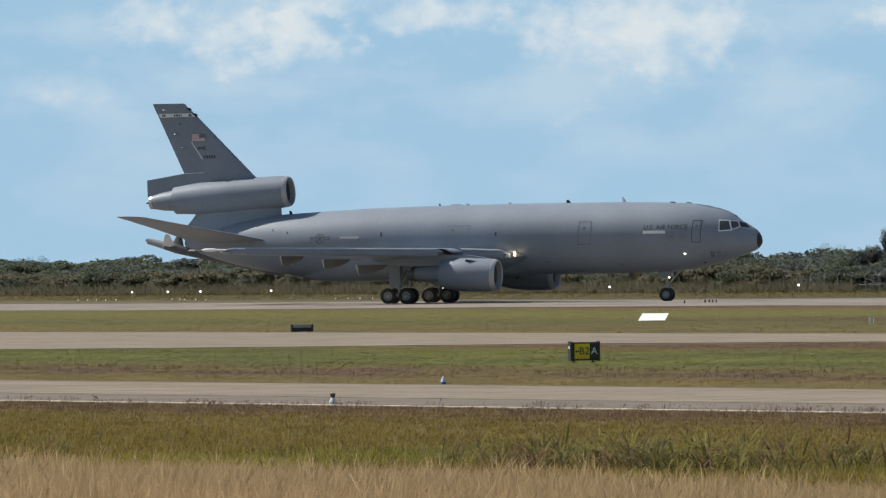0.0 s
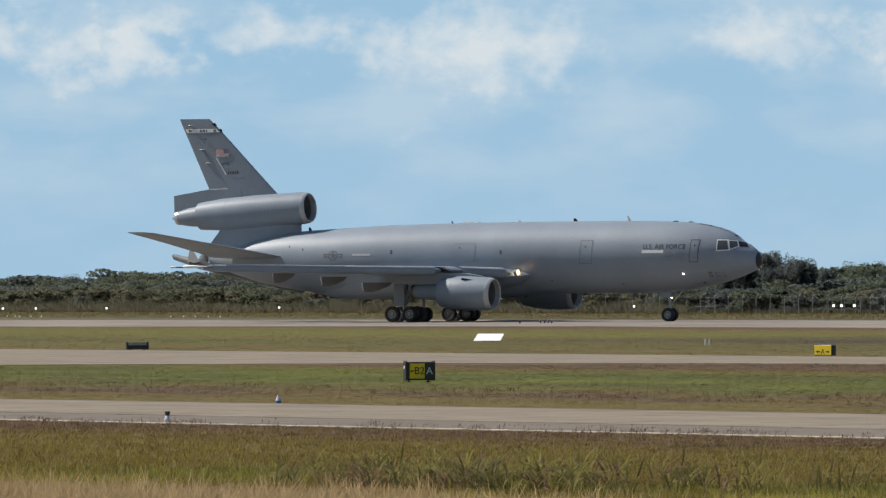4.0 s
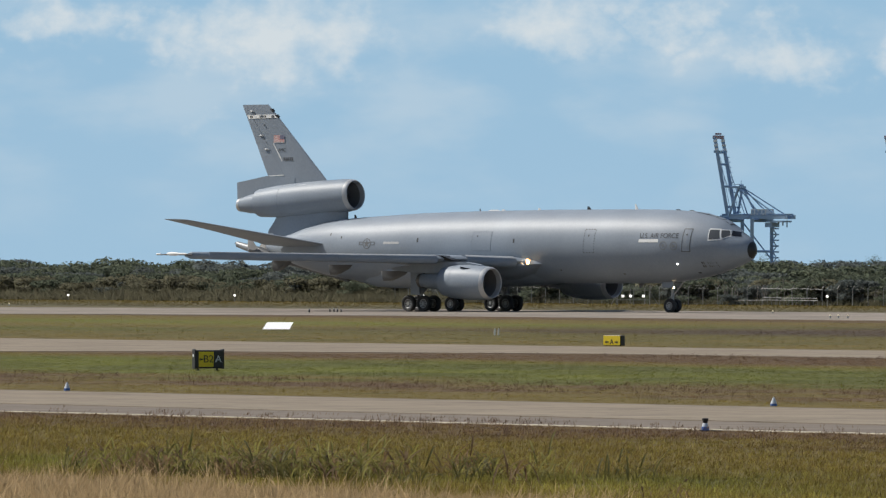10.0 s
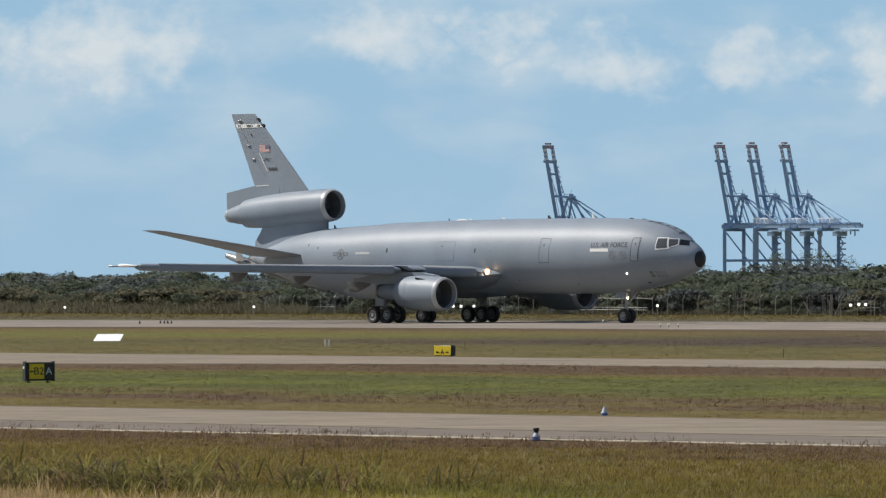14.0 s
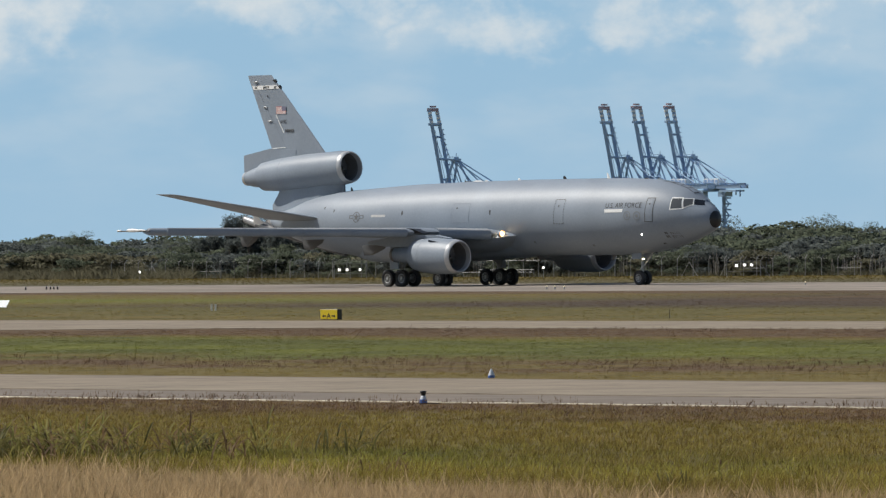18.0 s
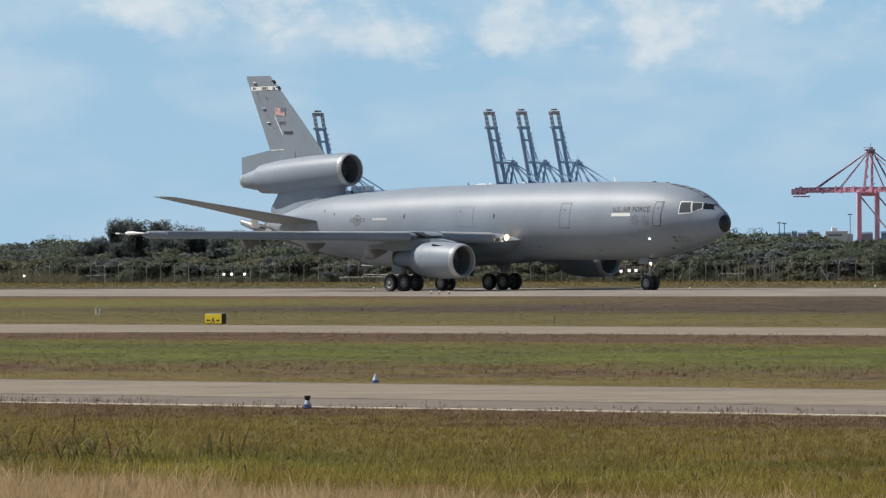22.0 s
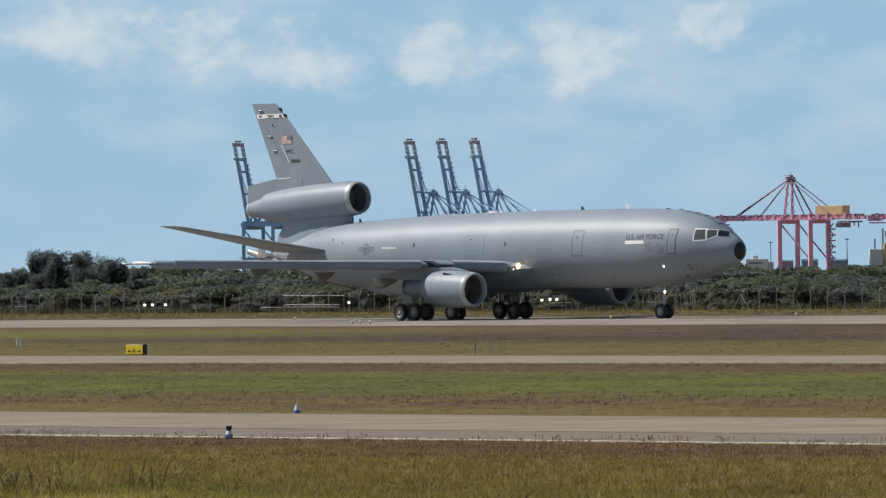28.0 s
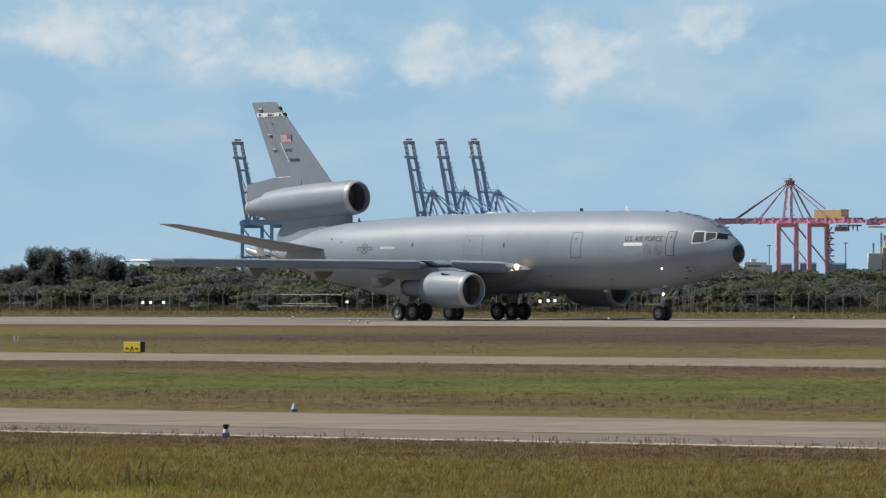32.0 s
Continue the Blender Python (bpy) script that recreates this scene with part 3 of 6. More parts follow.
def nacelle(name, at, tail, radius, cowl, parent, label, core=1.0):
    """A fan engine: lip, cowl, dark intake with fan, exhaust core; from the lip back to the tail point."""
    a, b = Vector(at), Vector(tail)
    length = (b - a).length
    m = Matrix.Translation(a) @ (a - b).to_track_quat("X", "Z").to_matrix().to_4x4()
    eng = new(name)
    eng.empty_display_size, eng.parent = 0.2, parent
    eng["label"] = label
    eng.matrix_basis = m
    r = radius
    part("lip", spun([(-0.42, r * 0.985), (-0.2, r * 0.955), (-0.06, r * 0.915), (0, r * 0.875), (-0.04, r * 0.84), (-0.18, r * 0.82), (-0.5, r * 0.82)], 40), LIP, eng, "pale worn intake lip")
    part("cowl", spun([(-0.42, r * 0.985), (-1.2, r * 1.03), (-length * cowl * 0.5, r * 1.06), (-length * cowl * 0.8, r * 1.0), (-length * cowl, r * 0.86), (-length * cowl, r * 0.8), (-length * cowl * 0.7, r * 0.8)], 40), GREY, eng, "grey engine cowl, lightly stained")
    part("intake_duct", spun([(-0.5, r * 0.82), (-1.6, r * 0.8), (-1.75, r * 0.8)], 40), DUCT, eng)
    blades = []
    for q in range(24):
        w = q * math.tau / 24
        c, s = math.cos(w), math.sin(w)
        d = math.tau / 24 * 0.8
        blades.append(([(-1.5, 0.2 * c, 0.2 * s), (-1.66, r * 0.79 * c, r * 0.79 * s), (-1.8, r * 0.79 * math.cos(w + d), r * 0.79 * math.sin(w + d)), (-1.62, 0.2 * math.cos(w + d), 0.2 * math.sin(w + d))], [(0, 1, 2, 3)]))
    part("fan", join(*blades, spun([(-1.85, 0.01), (-1.85, r * 0.81)], 32)), FAN, eng, "dark grey fan blades")
    part("spinner", spun([(-1.05, 0.01), (-1.2, 0.14), (-1.6, 0.3)], 20), METAL_DARK, eng)
    e = -length * cowl
    for q in (0.72,):
        u = e * q
        k = r * (1.06 - 0.06 * (q - 0.5) / 0.3) + 0.004
        part("cowl_seam", spun([(u, k * 0.985), (u - 0.015, k), (u - 0.045, k), (u - 0.06, k * 0.985)], 40), SEAM, eng)
    part("exhaust_core", spun([(e + 0.5, r * 0.7 * core), (e - length * (1 - cowl) * 0.4, r * 0.58 * core), (e - length * (1 - cowl) * 0.8, r * 0.40), (e - length * (1 - cowl) * 0.8, r * 0.34), (e, r * 0.3)], 32), GREY, eng, "grey stained exhaust cowl")
    part("nozzle", spun([(e - length * (1 - cowl) * 0.72, r * 0.45), (e - length * (1 - cowl) * 0.83, r * 0.41), (e - length * (1 - cowl) * 0.83, r * 0.36), (e - length * (1 - cowl) * 0.7, r * 0.36)], 32), METAL if core == 1.0 else METAL_DARK, eng, "bright bare metal nozzle" if core == 1.0 else "dark metal nozzle")
    part("exhaust_plug", spun([(e, r * 0.3), (e - length * (1 - cowl) * 0.75, r * 0.26), (-length, 0.02)], 24), METAL_DARK, eng)
    return eng


for side in (-1, 1):
    eng = nacelle("wing_engine", (9.7, side * 8.0, 2.38), (1.5, side * 8.0, 2.6), 1.37, 0.60, plane, "grey turbofan engine slung under the wing", 0.8)
    part("pylon", loft([[(x, side * 8.0 + w, z) for w, z in ((-0.25, z0), (-0.3, z1), (0.3, z1), (0.25, z0))] for x, z0, z1 in ((8.6, 3.75, 3.86), (7.0, 3.6, 4.1), (4.5, 3.2, 4.15), (1.5, 3.2, 3.9), (-0.8, 3.46, 3.62))]), GREY, plane, "grey engine pylon")

nacelle("tail_engine", (-11.65, 0, 9.74), (-25.0, 0, 8.88), 1.36, 0.79, plane, "grey tail engine in a long straight duct")
part("tail_pylon", loft([[(x, w * s, z) for s, z in ((-1, z0), (-0.8, z1), (0.8, z1), (1, z0))] for x, w, z0, z1 in
                         ((-12.55, 0.12, 7.3, 8.6), (-13.2, 0.5, 6.9, 8.6), (-15, 0.75, 6.2, 8.6), (-18, 0.6, 5.6, 8.5), (-19.9, 0.25, 5.6, 8.45), (-20.5, 0.18, 5.6, 7.6), (-21.3, 0.08, 5.6, 6.7))]), GREY, plane, "grey pylon carrying the tail engine")


def fin_ring(x, z, chord, thick):
    return [(x + a, b, z) for a, b in airfoil(chord, thick)]


FIN = [(-14.0, 10.1, 6.8, 0.92), (-14.95, 11.1, 6.33, 0.86), (-18.25, 14.4, 4.58, 0.64), (-20.2, 16.35, 3.55, 0.46), (-20.85, 16.95, 3.2, 0.38), (-21.35, 17.42, 2.9, 0.22)]
fin = part("fin", loft([fin_ring(*q) for q in FIN]), GREY, plane, "tall swept grey tail fin")
part("lower_rudder", loft([[(-18.2, 0.22, 9.4), (-18.2, -0.22, 9.4), (-18.2, -0.2, 11.2), (-18.2, 0.2, 11.2)], [(-21.4, 0.16, 9.4), (-21.4, -0.16, 9.4), (-21.4, -0.16, 11.36), (-21.4, 0.16, 11.36)],
                           [(-24.78, 0.05, 9.4), (-24.78, -0.05, 9.4), (-24.82, -0.05, 10.82), (-24.82, 0.05, 10.82)]]), GREY, plane, "grey lower rudder block behind the engine")
for side in (-1, 1):
    part("tailplane", loft([wing_ring(x, side * y, z, c, t, -1.2) for x, y, z, c, t in ((-12.4, 1.3, 5.45, 8.4, 0.8), (-13.3, 2.3, 5.65, 7.4, 0.72), (-17.5, 6.8, 6.7, 4.6, 0.42), (-21.0, 10.5, 7.58, 2.6, 0.22), (-21.6, 10.85, 7.64, 1.9, 0.1))]), GREY, plane, "swept grey tailplane")

# refuelling boom under the tail
boom = part("refuelling_boom", join(rod((-12.4, 0, 2.62), (-20.4, 0, 4.4), 0.22, 0.3, 12), rod((-20.4, 0, 4.4), (-22.2, 0, 4.92), 0.3, 0.42, 12), rod((-22.2, 0, 4.92), (-23.2, 0, 5.18), 0.42, 0.36, 12)), GREY_DARK, plane, "dark refuelling boom stowed under the tail")
for side, paint in ((-1, WHITE), (1, BLACK)):
    at = -22.75 if side < 0 else -22.2
    part("boom_vane", loft([[(at + x * c, side * y + w, z0) for x, w in ((0.55, 0), (0.1, 0.09), (-0.6, 0), (0.1, -0.09))] for y, z0, c in ((0.3, 5.08, 1.0), (0.5, 5.5, 0.8), (0.8, 6.15, 0.3))]), paint, boom, "white boom control vane" if side < 0 else "black boom control vane")


part("boom_nozzle", join(rod((-23.2, 0, 5.18), (-24.8, 0, 5.58), 0.34, 0.25, 12), rod((-24.8, 0, 5.58), (-24.95, 0, 5.72), 0.16, 0.14, 8)), STEEL, boom, "pale grey boom nozzle end")
part("boom_fork", beam((-20.8, -0.34, 5.12), (-19.8, -0.34, 4.62), 0.14), WHITE, boom, "white boom fork")


# ---- landing gear ----
def wheel(parent, x, y, z, r, w):
    wh = new("wheel")
    wh.empty_display_size, wh.parent = 0.2, parent
    wh.matrix_basis = pose(x, y, z)
    part("tyre", spun([(-w * 0.36, r * 0.56), (-w * 0.5, r * 0.7), (-w * 0.5, r * 0.88), (-w * 0.36, r * 0.975), (-w * 0.12, r), (w * 0.12, r), (w * 0.36, r * 0.975), (w * 0.5, r * 0.88), (w * 0.5, r * 0.7), (w * 0.36, r * 0.56)], 28, "Y"), TYRE, wh, "black tyre, dusty")
    holes = [spun([(-w * 0.42, 0.001), (-w * 0.42, r * 0.07), (w * 0.42, r * 0.07), (w * 0.42, 0.001)], 8, "Y", (r * 0.36 * math.cos(q * math.tau / 8), 0, r * 0.36 * math.sin(q * math.tau / 8))) for q in range(8)]
    part("rim", spun([(-w * 0.36, r * 0.56), (-w * 0.30, r * 0.5), (-w * 0.24, r * 0.25), (-w * 0.4, r * 0.2), (-w * 0.4, 0.001), (w * 0.4, 0.001), (w * 0.4, r * 0.2), (w * 0.24, r * 0.25), (w * 0.30, r * 0.5), (w * 0.36, r * 0.56)], 24, "Y"), STEEL, wh, "pale metal wheel rim")
    part("hub_bolts", join(*holes), METAL_DARK, wh)
    return wh


WHEELS = []
for side in (-1, 1):
    gear = new("main_gear")
    gear.empty_display_size, gear.parent = 0.3, plane
    gear["label"] = "four-wheel main landing gear bogie"
    gear.matrix_basis = pose(0, side * 5.36, 0)
    part("strut", join(rod((0, 0, 0.68), (0, 0, 1.9), 0.14, None, 12), rod((0, 0, 1.6), (0, -side * 0.3, 3.6), 0.22, None, 12)), STEEL, gear, "grey shock strut")
    part("bogie_beam", join(box(1.9, 0.26, 0.24, (0, 0, 0.68), 0.04), rod((-0.82, -0.6, 0.68), (-0.82, 0.6, 0.68), 0.09), rod((0.82, -0.6, 0.68), (0.82, 0.6, 0.68), 0.09)), STEEL, gear)
    part("side_brace", join(rod((0.1, 0, 1.5), (1.5, -side * 0.6, 3.2), 0.09), rod((0, 0, 1.7), (0, -side * 1.8, 2.8), 0.09)), STEEL, gear)
    part("gear_door", box(1.0, 0.07, 1.8, (-0.25, side * 0.5, 2.3), 0.02), GREY, gear, "grey gear door hanging from the wing")
    for wx in (-0.82, 0.82):
        for wy in (-0.62, 0.62):
            WHEELS.append((wheel(gear, wx, wy, 0.68, 0.68, 0.46), 0.68, (wx, wy, 0.68)))
gear = new("center_gear")
gear.empty_display_size, gear.parent = 0.3, plane
gear["label"] = "two-wheel centre landing gear"
gear.matrix_basis = pose(-0.9, 0, 0)
part("strut", join(rod((0, 0, 0.62), (0, 0, 2.4), 0.15, None, 12), rod((0, -0.5, 0.62), (0, 0.5, 0.62), 0.09)), STEEL, gear)
for wy in (-0.42, 0.42):
    WHEELS.append((wheel(gear, 0, wy, 0.62, 0.62, 0.42), 0.62, (0, wy, 0.62)))
gear = new("nose_gear")
gear.empty_display_size, gear.parent = 0.3, plane
gear["label"] = "twin-wheel nose landing gear with lamps"
gear.matrix_basis = pose(22.07, 0, 0)
part("strut", join(rod((0, 0, 0.55), (0, 0, 2.7), 0.12, None, 12), rod((0, -0.4, 0.55), (0, 0.4, 0.55), 0.08), rod((0, 0, 1.3), (1.2, 0, 2.6), 0.07)), STEEL, gear, "pale nose gear strut")
part("torque_link", join(beam((0, 0, 0.8), (-0.35, 0, 1.15), 0.07), beam((-0.35, 0, 1.15), (0, 0, 1.5), 0.07)), STEEL, gear)
for dy in (-0.5, 0.5):
    part("gear_door", box(1.1, 0.05, 0.5, (-0.1, dy * 1.1, 2.3), 0.02), GREY, gear, "grey nose gear door")
part("taxi_lamp", spun([(0, 0.001), (0, 0.07), (-0.15, 0.05)], 12, center=(0.24, -0.12, 2.05)), GLOW, gear, "lit taxi lamp")
part("lamp_bracket", box(0.12, 0.5, 0.16, (0.1, 0, 2.05), 0.02), STEEL, gear)
for wy in (-0.34, 0.34):
    WHEELS.append((wheel(gear, 0, wy, 0.58, 0.58, 0.36), 0.58, (0, wy, 0.58)))

# ---- markings, windows, doors and aerials of the aircraft ----
def outline(x0, x1, z0, z1, w, shear=0.0, dash=0):
    """A painted frame on the hull's side, solid or broken."""
    geos = []
    if not dash:
        geos = [hull_patch(x0 + shear, x1 + shear, z1 - w, z1), hull_patch(x0, x1, z0, z0 + w), hull_patch(x0, x0 + w, z0, z1, shear=shear), hull_patch(x1 - w, x1, z0, z1, shear=shear)]
    else:
        for k in range(dash):
            a, b = (k + 0.1) / dash, (k + 0.65) / dash
            za, zb = z0 + (z1 - z0) * a, z0 + (z1 - z0) * b
            geos += [hull_patch(x0 + shear * a, x0 + w + shear * a, za, zb, nz=2), hull_patch(x1 - w + shear * a, x1 + shear * a, za, zb, nz=2)]
        for k in range(4):
            a, b = x0 + (x1 - x0) * (k + 0.1) / 4, x0 + (x1 - x0) * (k + 0.65) / 4
            geos += [hull_patch(a, b, z0, z0 + w, nx=2, nz=1), hull_patch(a + shear, b + shear, z1 - w, z1, nx=2, nz=1)]
    return geos


def on_hull(geo, x, z, out=0.014):
    """Lays flat letters on the starboard side, reading nose to the right."""
    return [hull_z(x + p[0], z + p[1], out + p[2] * 0.2) for p in geo[0]], geo[1]


door = part("crew_door", hull_patch(25.02, 25.80, 4.95, 6.83, out=0.006), GREY, fuselage)
part("door_outline", join(*outline(25.02, 25.80, 4.95, 6.83, 0.055, 0.1)), LETTER_MID, door, "dark outline of the crew door")
part("door_port", hull_patch(25.42, 25.52, 6.28, 6.42, out=0.016, nx=2, nz=2), LETTER, door)
for geo in outline(15.12, 16.26, 4.86, 6.82, 0.05, 0.06, 9):
    part("door_dash", geo, LETTER_MID, fuselage)
part("rear_door_port", hull_patch(15.6, 15.7, 6.2, 6.34, nx=2, nz=2), LETTER, fuselage)
part("title", on_hull(lettering("U.S. AIR FORCE", 0.56), 22.82, 6.24), LETTER, fuselage, "dark U.S. AIR FORCE lettering")
part("white_stripe", hull_patch(20.87, 22.8, 5.72, 5.97, nx=4, nz=2), WHITE, fuselage, "white stripe under the lettering")
for bx, bz in ((23.3, 5.46), (24.3, 5.43)):
    ring = [(bx + 0.36 * s * math.cos(q * math.tau / 24), bz + 0.36 * s * math.sin(q * math.tau / 24)) for s in (1, 0.78) for q in range(24)]
    inner = [(bx + 0.2 * math.cos(q * math.tau / 10) * (1 if q % 2 else 0.5), bz + 0.2 * math.sin(q * math.tau / 10) * (1 if q % 2 else 0.5)) for q in range(10)]
    part("badge", join(([hull_z(a, b, 0.012) for a, b in ring], [(q, (q + 1) % 24, 24 + (q + 1) % 24, 24 + q) for q in range(24)]), ([hull_z(a, b, 0.012) for a, b in inner], [tuple(range(10))])), BADGE, fuselage, "faint grey round badge")
bars = [hull_patch(26.5 + 0.02 * k + k * 0.155, 26.5 + k * 0.155 + 0.11, z, z + 0.17, nx=1, nz=1) for z in (3.98, 3.72) for k in range(8) if k != 2]
for geo in bars:
    part("serial_bar", geo, LETTER_MID, fuselage)
part("side_vent", hull_patch(25.7, 25.92, 3.22, 3.3, nx=2, nz=1), BLACK, fuselage)
for x, z, w, h in ((-2.56, 5.74, 0.16, 0.34), (7.74, 5.68, 0.16, 0.34), (3.88, 6.17, 0.12, 0.12), (-11.2, 6.05, 0.12, 0.2), (-12.6, 6.3, 0.12, 0.2), (12.2, 3.4, 0.2, 0.12), (18.6, 3.1, 0.2, 0.12)):
    part("side_port", hull_patch(x, x + w, z, z + h, nx=2, nz=2), LETTER if z > 5 else LETTER_SOFT, fuselage)
door = part("cargo_door", hull_patch(3.35, 5.4, 5.05, 6.62, out=0.005), GREY, fuselage)
part("door_outline", join(*outline(3.35, 5.4, 5.05, 6.62, 0.04, 0.03)), SEAM, door, "faint outline of a flush cargo door")
part("pale_stripe", hull_patch(-6.2, -4.5, 5.6, 5.78, nx=4, nz=2), shader("pale_grey_stripe_paint", (0.5, 0.5, 0.49), 0.6), fuselage, "pale grey stripe")

# roundel: star in a circle with side bars, outlined
star = [(-8.05 + 0.36 * (1 if q % 2 == 0 else 0.42) * math.sin(q * math.pi / 5), 5.62 + 0.36 * (1 if q % 2 == 0 else 0.42) * math.cos(q * math.pi / 5)) for q in range(10)]
circle = [(-8.05 + s * math.cos(q * math.tau / 28), 5.62 + s * math.sin(q * math.tau / 28)) for s in (0.44, 0.37) for q in range(28)]
wingbars = [hull_patch(-8.05 + s * 0.66 - 0.22, -8.05 + s * 0.66 + 0.22, z, z + 0.05, nx=2, nz=1) for s in (-1, 1) for z in (5.5, 5.72)] + [hull_patch(-8.05 + s * 0.86 - 0.03, -8.05 + s * 0.86 + 0.03, 5.5, 5.77, nx=1, nz=2) for s in (-1, 1)]
ROUNDEL = shader("roundel_grey", (0.115, 0.12, 0.122), 0.6)
part("roundel_star", ([hull_z(a, b, 0.012) for a, b in star], [tuple(range(10))]), ROUNDEL, fuselage, "dark grey star of the roundel")
part("roundel_ring", ([hull_z(a, b, 0.012) for a, b in circle], [(q, (q + 1) % 28, 28 + (q + 1) % 28, 28 + q) for q in range(28)]), ROUNDEL, fuselage)
for geo in wingbars:
    part("roundel_bar", geo, ROUNDEL, fuselage)


# cockpit windows
def window(corners, side=1, rim=WHITE):
    """Pane and raised white frame on the hull from four corners (x, z), top aft first."""
    cx, cz = sum(p[0] for p in corners) / 4, sum(p[1] for p in corners) / 4
    big = [(cx + (x - cx) * 1.2, cz + (z - cz) * 1.26) for x, z in corners]

    def sheet(c, out, n=4):
        v = []
        for i in range(n + 1):
            for j in range(n + 1):
                u, w = i / n, j / n
                x = (c[0][0] * (1 - u) + c[1][0] * u) * (1 - w) + (c[3][0] * (1 - u) + c[2][0] * u) * w
                z = (c[0][1] * (1 - u) + c[1][1] * u) * (1 - w) + (c[3][1] * (1 - u) + c[2][1] * u) * w
                v.append(hull_z(x, z, out, side))
        return v, [(i * (n + 1) + j, (i + 1) * (n + 1) + j, (i + 1) * (n + 1) + j + 1, i * (n + 1) + j + 1) for i in range(n) for j in range(n)]
    frame_part = part("window_frame", sheet(big, 0.012), rim, fuselage, "white cockpit window frame" if rim is WHITE else "grey windscreen frame")
    part("pane", sheet(corners, 0.022), GLASS if rim is WHITE else GLASS_DARK, frame_part, "dark cockpit glass")


for s in (1, -1):
    window([(27.30, 6.74), (27.99, 6.73), (28.24, 6.0), (27.36, 5.95)], s)
    window([(28.12, 6.70), (28.60, 6.66), (28.84, 6.27), (28.36, 6.03)], s)
    window([(28.68, 6.66), (29.10, 6.56), (29.58, 6.16), (28.93, 6.22)], s, GREY)

# refuelling receptacle lines over the nose
for s in (-1, 1):
    v = [hull(x, s * 0.16 + s * d, o) for x in (24.9, 25.6, 26.3, 27.0, 27.7, 28.3) for d, o in ((-0.018, 0.014), (0.018, 0.014))]
    part("receptacle_line", (v, [(2 * k, 2 * k + 1, 2 * k + 3, 2 * k + 2) for k in range(5)]), LETTER, fuselage, "dark guide line over the nose")
for x in (25.0, 25.9, 26.8, 27.5, 28.2):
    v = [hull(x + e, a, 0.013) for a in (-0.16, -0.08, 0, 0.08, 0.16) for e in (-0.05, 0.05)]
    part("receptacle_bar", (v, [(2 * k, 2 * k + 1, 2 * k + 3, 2 * k + 2) for k in range(4)]), LETTER, fuselage)

# aerials along the back
for x, h, w, paint in ((13.44, 0.27, 0.26, BLACK), (18.4, 0.45, 0.2, WHITE), (22.7, 0.1, 0.4, BLACK), (24.1, 0.09, 0.4, GREY_DARK), (8.2, 0.16, 0.22, WHITE), (4.4, 0.14, 0.3, WHITE), (3.5, 0.12, 0.9, WHITE), (1.9, 0.22, 0.12, GREY_DARK), (-11.6, 0.3, 0.2, BLACK)):
    z = body_at(x)[0] - 0.02
    part("aerial", loft([[(x - a, b, z) for a, b in ((-w * 0.7, 0), (0, 0.04), (w, 0), (0, -0.04))], [(x - h * 0.35 - a, b, z + h) for a, b in ((-w * 0.25, 0), (0, 0.02), (w * 0.5, 0), (0, -0.02))]]), paint, fuselage, "white blade aerial" if paint is WHITE else "dark blade aerial")
for x, dx in ((19.0, 0.25), (9.0, 0.3)):
    part("belly_aerial", loft([[(x + a, b, 2.42) for a, b in ((0.2, 0), (0, 0.04), (-0.3, 0), (0, -0.04))], [(x - dx + a, b, 2.0) for a, b in ((0.08, 0), (0, 0.02), (-0.14, 0), (0, -0.02))]]), GREY_DARK, fuselage)

# Glowing colour for the warm halo of glare about the landing lamps.
HALO = shader("warm_lit_reflector", (1.0, 0.52, 0.2), 0.4, 0, 0, emit=0.85)
# landing lamps at the wing roots and on the nose's sides
for s in (-1, 1):
    part("landing_lamp", spun([(0.24, 0.001), (0.22, 0.09), (0.16, 0.145), (0.04, 0.16), (-0.2, 0.12)], 16, center=(9.45, s * 3.3, 4.14)), GLOW, plane, "lit landing lamp in the wing root")
    # Ring added to stand in for the orange glare around the lens.
    part("lamp_reflector", spun([(0.08, 0.15), (0.14, 0.2), (0.2, 0.262), (0.19, 0.27), (0.1, 0.266)], 16, center=(9.45, s * 3.3, 4.14)), HALO, plane, "glowing orange ring in place of the lamp's halo")
    # Added hood: blocks the lens from the side so the lamp looks dimmer.
    part("lamp_hood", spun([(-0.1, 0.215), (0.14, 0.225), (0.15, 0.24), (0.13, 0.255), (-0.15, 0.26)], 20, center=(9.45, s * 3.3, 4.14)), GREY, plane, "short grey hood, added to hide the landing lamp from the side")
    g = spun([(0.03, 0.001), (0.02, 0.065), (-0.08, 0.08)], 14)
    p = hull_z(24.4, 4.0, 0.02, -s)
    part("runway_lamp", moved(g, Matrix.Translation(p) @ pose(0, 0, 0, 0, 0, 55 * s)), GLOW_WHITE, fuselage, "lit lamp on the nose's side")


# fin markings, on both faces
def fin_half(x, z):
    for (xa, za, ca, ta), (xb, zb, cb, tb) in zip(FIN, FIN[1:]):
        if za <= z <= zb:
            s = (z - za) / (zb - za)
            lead, chord, thick = xa + (xb - xa) * s, ca + (cb - ca) * s, ta + (tb - ta) * s
            c = min(1, max(0.0, (lead - x) / chord))
            return thick * 2.6 * (0.2969 * math.sqrt(c) - 0.126 * c - 0.3516 * c * c + 0.2843 * c ** 3 - 0.1036 * c ** 4) * 1.05 + 0.006
    return 0.05


